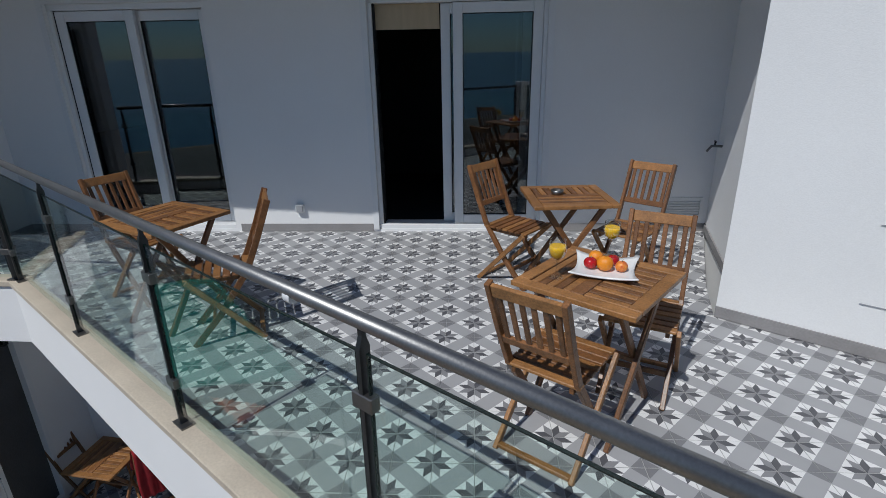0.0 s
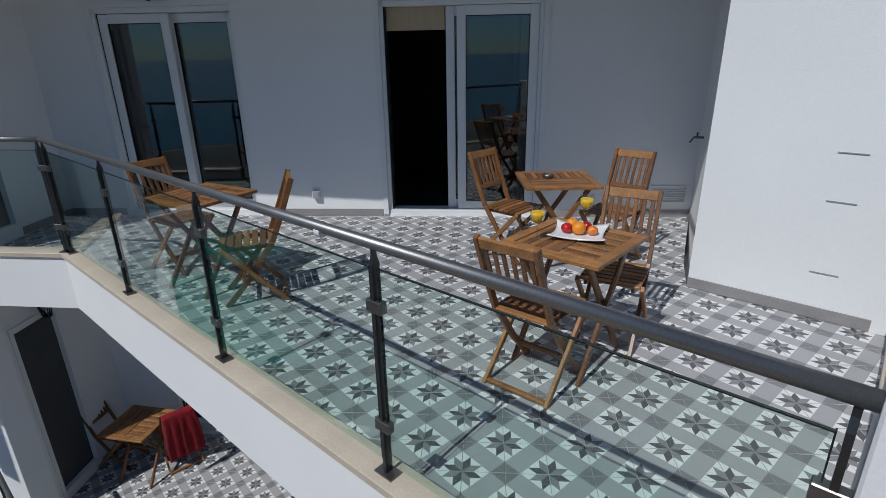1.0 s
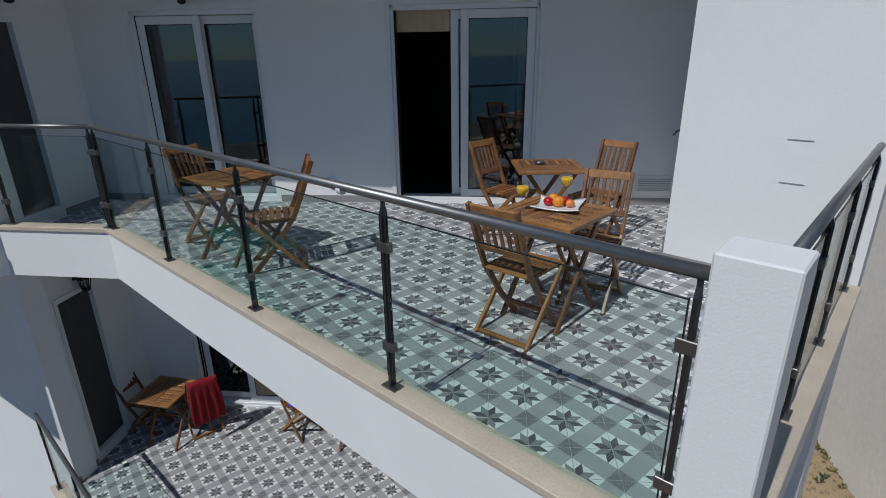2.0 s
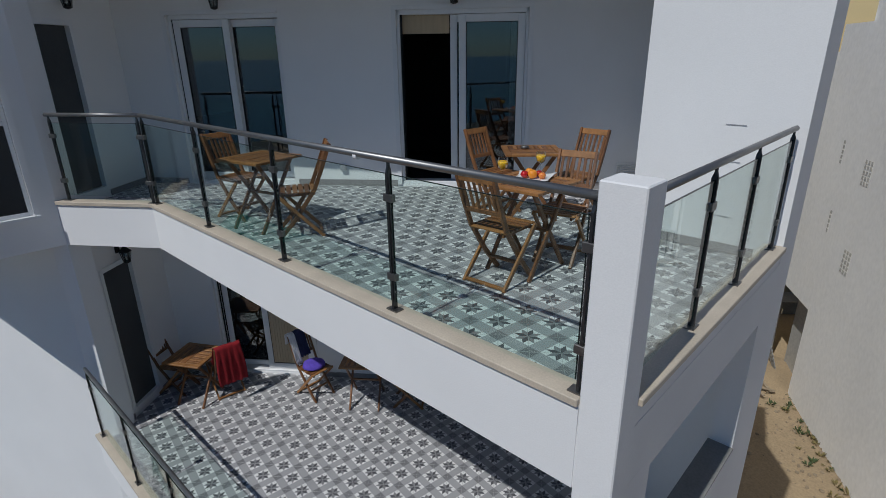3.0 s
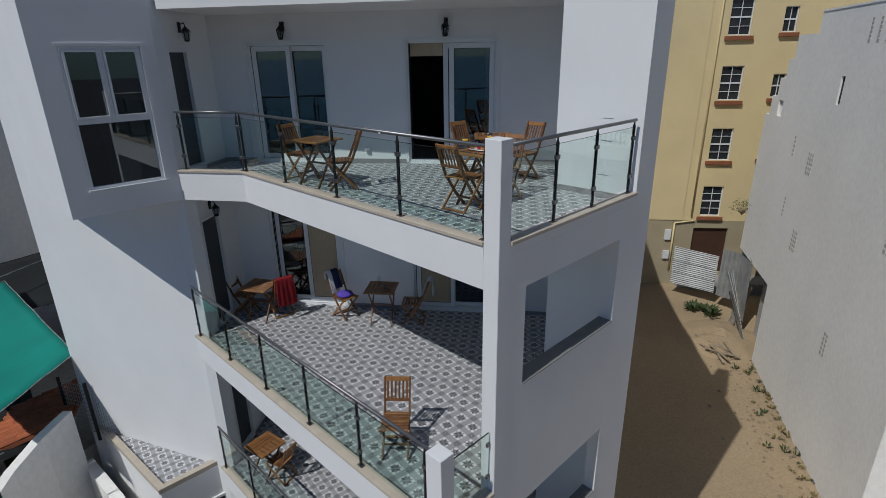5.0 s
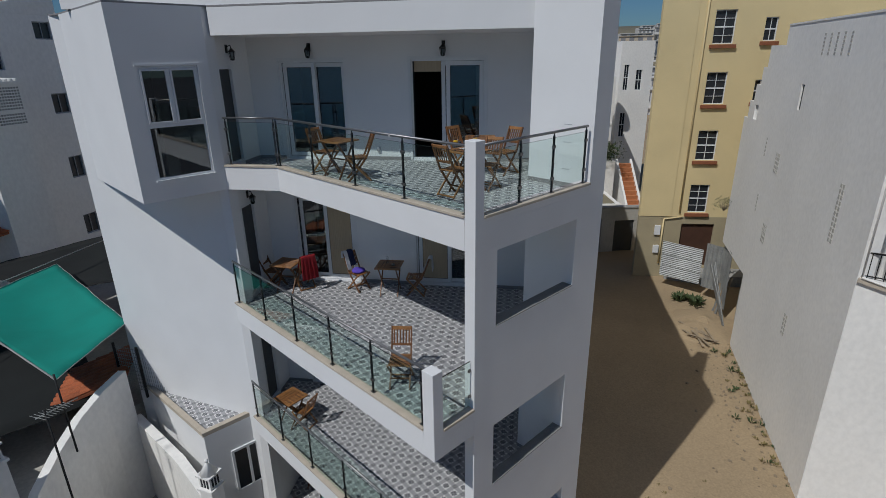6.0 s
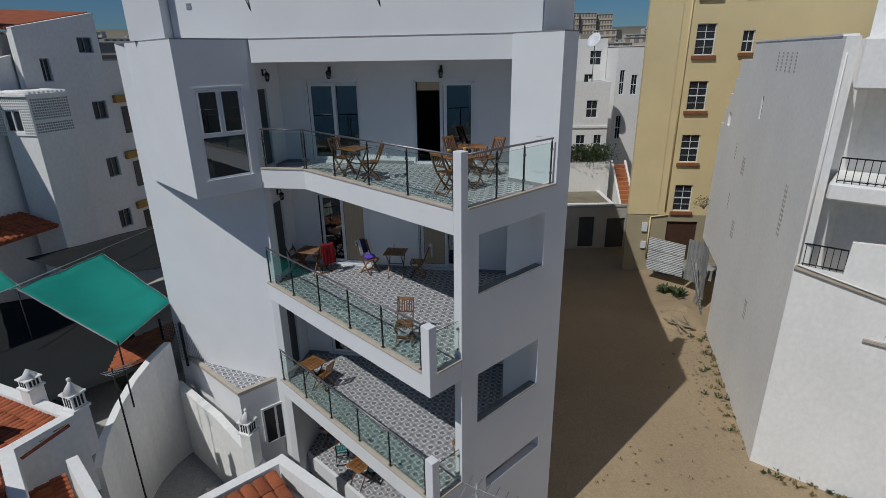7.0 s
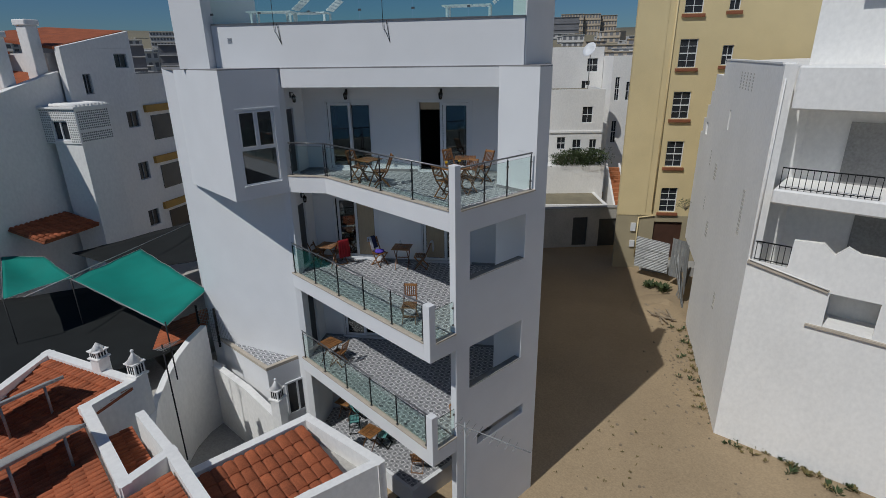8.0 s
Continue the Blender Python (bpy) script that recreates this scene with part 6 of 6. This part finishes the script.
prism(bm, [(-1.9, -2.2), (0.62, -1.82), (0.4, -3.4), (0.28, -5.3), (-1.95, -5.3)], GROUND, RZ - 0.45)
setting("low_house_near", bm, M_SHADE_WALL, "low house body under the clay roof")
# larger clay roof
LZ = -4.5
rim_wall("roof_rim_far", [(-7.0, -8.1), (-8.78, -6.4), (-5.5, -5.03), (-5.06, -6.18), (-1.65, -6.17), (-1.98, -5.2), (-0.1, -5.2)], -6.6, LZ, 0.24, "white rendered rim round a clay roof")
barrel_roof("clay_roof", (-8.45, -6.40, LZ - 0.10), (0.923, 0.385, 0.0), (0.34, -0.93, -0.12), 23, 16, "large orange clay barrel tile roof with white rims", 0.147, 0.283)
barrel_roof("clay_roof", (-4.98, -6.35, LZ - 0.20), (1, 0.0, 0.0), (0.06, -1, -0.12), 24, 12, "orange clay barrel tile roof with white rims", 0.145, 0.283)
barrel_roof("clay_roof", (-1.50, -5.36, LZ - 0.14), (1, 0.0, 0.0), (0.06, -1, -0.12), 12, 14, "orange clay barrel tile roof with white rims", 0.145, 0.283)
bm = bmesh.new()
prism(bm, [(-8.6, -6.5), (-5.55, -5.2), (-5.06, -6.25), (-1.7, -6.25), (-1.9, -5.3), (0.2, -5.3), (0.3, -11), (-9, -12)], GROUND, -6.9)
setting("low_house_far", bm, M_WHITE_OLD, "low white house body under the clay roof")
rim_wall("court_rim", [(-3.85, -5.28), (-2.12, -5.20)], -8.5, LZ - 0.03, 0.2, "white rim wall of a small court")
barrel_roof("clay_roof", (-4.6, -5.42, LZ - 0.75), (1, 0, 0), (0.0, -1, -0.12), 17, 3, "small sunken clay tile roof", 0.15, 0.26)
# tilted panels on posts above the clay roof
for x, y, n in ((-2.95, -7.75, 2.0), (-5.45, -7.65, 1.9)):
    sk = thing("roof_panel", pose(x, y, -3.9, 0, 0, 14), "tilted flat panel on thin posts above the clay roof", "panel", "roof panels")
    bm = bmesh.new()
    beam(bm, (-0.55, -0.6, -0.27), (-0.55, n - 0.6, -0.27), 1.25, 0.035, (-0.47, 0, 1))
    part("sheet", bm, M_CONCRETE, sk)
    bm = bmesh.new()
    beam(bm, (0.02, -0.6, 0.0), (0.02, n - 0.6, 0.0), 0.05, 0.07)
    part("edge_bar", bm, M_ZINC, sk)
    for k in (0.0, n - 1.0):
        bm = bmesh.new()
        rod(bm, (-0.05, k, -0.06), (-0.05, k, -1.0), 0.03, n=8)
        part("post", bm, M_ZINC, sk)


def chimney(x, y, z0, h, w, label, spire=True):
    c = thing("chimney", pose(x, y, z0, 0, 0, 25), label, "chimney", "ornate chimneys")
    local_box("shaft", c, -w / 2, w / 2, -w / 2, w / 2, -0.6, h * 0.45, M_WHITE_OLD)
    local_box("ledge", c, -w * 0.62, w * 0.62, -w * 0.62, w * 0.62, h * 0.45, h * 0.49, M_WHITE_OLD)
    bm = bmesh.new()
    k = w * 0.46
    box(bm, -k, k, -k, k, h * 0.49, h * 0.72)
    top = part("lantern", bm, M_WHITE_OLD, c)
    for i in range(4):
        for a in (-0.24, 0.0, 0.24):
            # black blocks stand in for the shade inside the slots
            bm = bmesh.new()
            m = Matrix.Rotation(i * math.pi / 2, 4, "Z")
            box(bm, a * w - w * 0.07, a * w + w * 0.07, -k - 0.006, -k + 0.03, h * 0.52, h * 0.70, m)
            part("vent_slot", bm, M_SHADE_BLACK, top)
    bm = bmesh.new()
    box(bm, -w * 0.58, w * 0.58, -w * 0.58, w * 0.58, h * 0.72, h * 0.75)
    lathe(bm, [(w * 0.6, h * 0.75), (w * 0.12, h * 0.92), (w * 0.10, h * 0.95)] if spire else [(w * 0.62, h * 0.75), (w * 0.05, h)], 4 if not spire else 8)
    if spire:
        bmesh.ops.create_uvsphere(bm, u_segments=10, v_segments=6, radius=w * 0.14, matrix=Matrix.Translation((0, 0, h * 0.98)))
    part("cap", bm, M_WHITE_OLD, c)


chimney(-6.66, -5.47, LZ, 0.80, 0.32, "white chimney with slots and a pyramid cap", False)
chimney(-5.64, -4.87, LZ - 0.6, 1.36, 0.32, "white chimney with pierced lantern", True)
chimney(-3.98, -1.89, -6.43, 1.2, 0.30, "ornate white chimney with a pierced lantern and spire", True)

set_out()

# stepped yard walls and the curved wall
rim_wall("yard_wall_stepped", [(-8.6, -2.25), (-6.2, -2.05), (-2.2, -2.05)], GROUND, -6.75, 0.22, "stepped white yard wall")
bm = bmesh.new()
pts = [(-8.4, -2.3), (-8.15, -2.9), (-7.7, -3.5), (-7.0, -4.1), (-6.2, -4.65), (-5.4, -5.0)]
rows = []
for i, (x, y) in enumerate(pts):
    zt = -5.2 - 1.0 * i / 5
    rows.append([bm.verts.new(c) for c in ((x, y, GROUND), (x, y, zt), (x - 0.14, y - 0.14, zt), (x - 0.14, y - 0.14, GROUND))])
for p, q in zip(rows, rows[1:]):
    for i in range(4):
        bm.faces.new((p[i], p[(i + 1) % 4], q[(i + 1) % 4], q[i])).smooth = False
bm.faces.new(rows[0])
bm.faces.new(rows[-1])
setting("wall_curved", bm, M_WHITE_OLD, "curved whitewashed yard wall")
bm = bmesh.new()
prism(bm, [(-9.5, -2.2), (-2.0, -2.2), (-1.6, -5.2), (-6, -5.2)], GROUND, GROUND + 0.5)
setting("yard_floor", bm, M_CONCRETE, "pale concrete yard floor")
heap("rubble_heap", -5.6, -2.75, 0.8, 0.9, M_CONCRETE, "grey heap of rubble in the yard corner", 9, GROUND + 0.4)

# annex under the tiled triangular terrace
AN = [(-8.45, -1.85), (-5.5, -1.62), (-5.45, -0.44), (-5.42, -0.24)]
bm = bmesh.new()
prism(bm, AN, GROUND, -6.0)
setting("annex", bm, M_WHITE, "white annex below the slanting wall")
bm = bmesh.new()
prism(bm, [(-8.2, -1.70), (-5.7, -1.5), (-5.62, -0.40)], -6.0, -5.985)
setting("floor_annex", bm, M_TILE, "star-patterned tile floor of a small terrace")
rim_wall("annex_coping", [(-8.5, -1.83), (-5.56, -1.58), (-5.52, -0.45)], -6.0, -5.9, 0.13, "pale stone coping of the small terrace", M_STONE)
wa = house("annex_window", pose(-5.49, -1.2, -7.95, 0, 0, 87), "white-framed annex window with dark glass", "window")
bm = bmesh.new()
for a, b, c, d in ((0.1, 0.16, 0, 1.25), (0.84, 0.9, 0, 1.25), (0.16, 0.84, 0, 0.06), (0.16, 0.84, 1.19, 1.25), (0.47, 0.53, 0.06, 1.19)):
    box(bm, a, b, -0.05, 0.02, c, d)
part("frame", bm, M_ALU, wa)
local_box("pane", wa, 0.16, 0.84, -0.022, 0.0, 0.06, 1.19, M_WINDARK)
# wire fence panel beside the annex
wfen = thing("wire_fence", pose(-8.45, -1.95, -6.0), "wire mesh fence with dark posts", "fence")
for x in (0.0, -0.7):
    bm = bmesh.new()
    beam(bm, (x, -x * -0.5, -0.2), (x, -x * -0.5, 1.3), 0.06, 0.06)
    part("post", bm, M_IRON, wfen)
bm = bmesh.new()
for i in range(12):
    z = i * 0.11
    beam(bm, (0, 0, z), (-0.7, -0.35, z), 0.008, 0.008)
    x = -0.7 * i / 11
    beam(bm, (x, x * 0.5, 0), (x, x * 0.5, 1.25), 0.008, 0.008)
    beam(bm, (0.06 * i, 0.03 * i, 0), (0.06 * i, 0.03 * i, 1.25 - i * 0.1), 0.008, 0.008)
part("mesh", bm, M_ZINC, wfen)


set_out(*ANNEX)


# shade nets on poles
def net(name, corners, sag, material, label, n=14):
    a, b, c, d = [Vector(p) for p in corners]
    bm = bmesh.new()
    grid = []
    for i in range(n + 1):
        row = []
        for j in range(n + 1):
            u, v = i / n, j / n
            p = a * (1 - u) * (1 - v) + b * u * (1 - v) + c * u * v + d * (1 - u) * v
            pull = 0.12 * math.sin(math.pi * u) * (2 * v - 1) + 0.12 * math.sin(math.pi * v) * (2 * u - 1)
            p = p + Vector((0, 0, -sag * math.sin(math.pi * u) * math.sin(math.pi * v) + 0.05 * noise.noise(p * 1.3)))
            row.append(p)
        grid.append(row)
    knots = [[bm.verts.new(p) for p in row] for row in grid]
    for i in range(n):
        for j in range(n):
            bm.faces.new((knots[i][j], knots[i + 1][j], knots[i + 1][j + 1], knots[i][j + 1])).smooth = True
    ex = bmesh.ops.extrude_face_region(bm, geom=list(bm.faces))
    for g in ex["geom"]:
        if isinstance(g, bmesh.types.BMVert):
            g.co.z -= 0.012
    root = tagged(new(name), label, "shade net", "shade nets")
    part("cloth", bm, material, root)
    edge = [r[0] for r in grid], [r[-1] for r in grid], grid[0], grid[-1]
    for line in edge:
        rope = bmesh.new()
        for p, q in zip(line, line[1:]):
            rod(rope, p, q, 0.011, n=5)
        part("border_rope", rope, M_ZINC if material is M_NET else M_IRON, root)
    return root


net("shade_net", [(-13.2, -5.3, -4.15), (-15.2, -2.5, -4.2), (-9.0, -1.9, -4.25), (-7.2, -3.75, -4.3)], 0.35, M_NET, "bright green shade net stretched over a yard")
net("shade_net", [(-13.0, -7.3, -4.2), (-17.9, -7.0, -4.1), (-16.6, -5.7, -4.1), (-13.4, -5.2, -4.15)], 0.3, M_NET, "bright green shade net stretched over a yard")
net("dark_shade_net", [(-8.2, -9.0, -5.7), (-18.0, -9.5, -5.7), (-15.5, -2.6, -5.7), (-8.6, -2.9, -5.9)], 0.25, M_DARKNET, "dark grey shade cloth over a yard")
net("dark_shade_net", [(-17.3, -4.7, -4.4), (-18.6, 1.0, -4.4), (-12.8, 1.4, -4.6), (-13.6, -3.0, -4.6)], 0.2, M_DARKNET, "dark grey shade cloth beside the white house")
for i, (p, q) in enumerate((((-12.2, -6.75, -4.05), (-17.4, 0.6, -4.05)), ((-13.2, -5.3, -4.12), (-7.2, -3.75, -4.28)))):
    ob = thing("net_pole", Matrix.Translation(p), "pale horizontal pole that holds the shade net", "pole", "net poles")
    bm = bmesh.new()
    rod(bm, (0, 0, 0), Vector(q) - Vector(p), 0.02, n=8)
    part("rod", bm, M_ZINC, ob)
for x, y, h in ((-13.2, -5.3, 5.0), (-7.2, -3.75, 2.0), (-9.0, -1.95, 4.9), (-12.9, -7.3, 4.9)):
    ob = thing("net_post", pose(x, y, -4.2), "dark upright post of the shade net", "post", "net posts")
    bm = bmesh.new()
    rod(bm, (0, 0, 0.05), (0, 0, -h), 0.022, n=8)
    part("rod", bm, M_IRON, ob)
# clay awning roof before the shaft, and low roofs under the nets
set_out(*YARD)
barrel_roof("clay_awning", (*lf.xy(-5.7, -0.36), -3.1), (-0.53, 0.848, 0.0), (0.848, 0.53, -0.25), 12, 5, "orange clay tile awning roof against a white wall", 0.22, 0.36)
set_out()
barrel_roof("clay_roof", (-10.2, -1.6, -5.5), (0.9, -0.4, 0.0), (-0.3, -0.9, -0.25), 9, 5, "small clay tile roof under the nets", 0.2, 0.34)
bm = bmesh.new()
prism(bm, [(-9.0, -3.6), (-7.9, -3.9), (-5.9, -5.0), (-8.4, -6.6), (-13, -8), (-16, -4)], GROUND, -7.0)
setting("yard_sheds", bm, M_SHADE_WALL, "low grey sheds under the shade nets")
bm = bmesh.new()
prism(bm, [(-9.6, -1.3), (-9.2, -2.4), (-12, -3), (-19, -8), (-30, -8), (-22, 1), (-12.2, 1.5)], GROUND, -6.9)
setting("yard_rooms", bm, M_SHADE_WALL, "low grey sheds under the shade nets")
set_out(*YARD)


def aerial(x, y, z0, h, boom, rz, label):
    a = thing("tv_aerial", pose(x, y, z0, 0, 0, rz), label, "aerial", "aerials")
    bm = bmesh.new()
    rod(bm, (0, 0, 0), (0, 0, h), 0.022, n=8)
    part("mast", bm, M_ZINC if boom > 1 else M_IRON, a)
    bm = bmesh.new()
    rod(bm, (-0.2, 0, h - 0.08), (boom, 0, h - 0.2), 0.012, n=6)
    part("boom", bm, M_ZINC, a)
    for i in range(9):
        x2 = -0.15 + i * boom / 9
        bm = bmesh.new()
        rod(bm, (x2, -0.22 + 0.01 * i, h - 0.09 - 0.012 * i), (x2, 0.22 - 0.01 * i, h - 0.09 - 0.012 * i), 0.006, n=5)
        part("rod", bm, M_ZINC, a)


aerial(-6.6, -4.0, -8.6, 4.15, 0.7, 120, "television aerial on a dark mast")
aerial(3.05, -1.2, -9.1, 5.9, 1.3, 20, "television aerial on a grey mast")

set_out(*ROOFS)

# ---- loose floor tiles ----
TS = 0.2525 / math.sqrt(2)
bm = bmesh.new()
k = TS / 2 - 0.0010
lo = [bm.verts.new((x, y, -0.006)) for x, y in ((-k, -k), (k, -k), (k, k), (-k, k))]
hi = [bm.verts.new((x, y, -0.0008)) for x, y in ((-k, -k), (k, -k), (k, k), (-k, k))]
tp = [bm.verts.new((x, y, 0.0)) for x, y in ((-k + 0.0012, -k + 0.0012), (k - 0.0012, -k + 0.0012), (k - 0.0012, k - 0.0012), (-k + 0.0012, k - 0.0012))]
for a, b in ((lo, hi), (hi, tp)):
    for i in range(4):
        bm.faces.new((a[i], a[(i + 1) % 4], b[(i + 1) % 4], b[i]))
bm.faces.new(tp)
TILE_MESH = finish("tile", bm, M_TILE)
tu = Vector((math.cos(radians(37)), math.sin(radians(37))))
tv = Vector((-tu.y, tu.x))
T0 = Vector((-0.77, 0.985)) + (tu + tv) * TS / 2


def shrink(poly, x, y, r):
    return all(inside(poly, x + r * math.cos(a), y + r * math.sin(a)) for a in (0.64, 2.21, 3.78, 5.35))


def lay(floor, poly, z, limit):
    spots = []
    for i in range(-40, 41):
        for j in range(-40, 41):
            c = T0 + tu * i * TS + tv * j * TS
            if shrink(poly, c.x, c.y, TS * 0.72):
                spots.append(c)
    spots.sort(key=lambda c: (c - Vector((0.0, 0.9))).length)
    for c in spots[:limit]:
        o = new("tile", TILE_MESH)
        o.parent = floor
        o.matrix_basis = pose(c.x, c.y, z + random.uniform(-0.0006, 0.0006), 0, 0, 37)
    rest = spots[limit:]
    if rest:
        verts, faces = [], []
        turn = pose(0, 0, 0, 0, 0, 37)
        base = [turn @ v.co for v in TILE_MESH.vertices]
        for c in rest:
            b = len(verts)
            verts += [(v.x + c.x, v.y + c.y, v.z + z) for v in base]
            faces += [tuple(b + q for q in p.vertices) for p in TILE_MESH.polygons]
        me = bpy.data.meshes.new("tiles")
        me.from_pydata(verts, [], faces)
        me.materials.append(M_TILE)
        o = tagged(new("tiles", me), kind="stuff")
        o.parent = floor


lay(floor_top, INNER0, 0.0, 300)
lay(floor_middle, INNER_LOW, Z1, 300)
lay(floor_low, INNER_LOW, Z2, 300)
lay(floor_cafe, CAFE, ZC, 0)
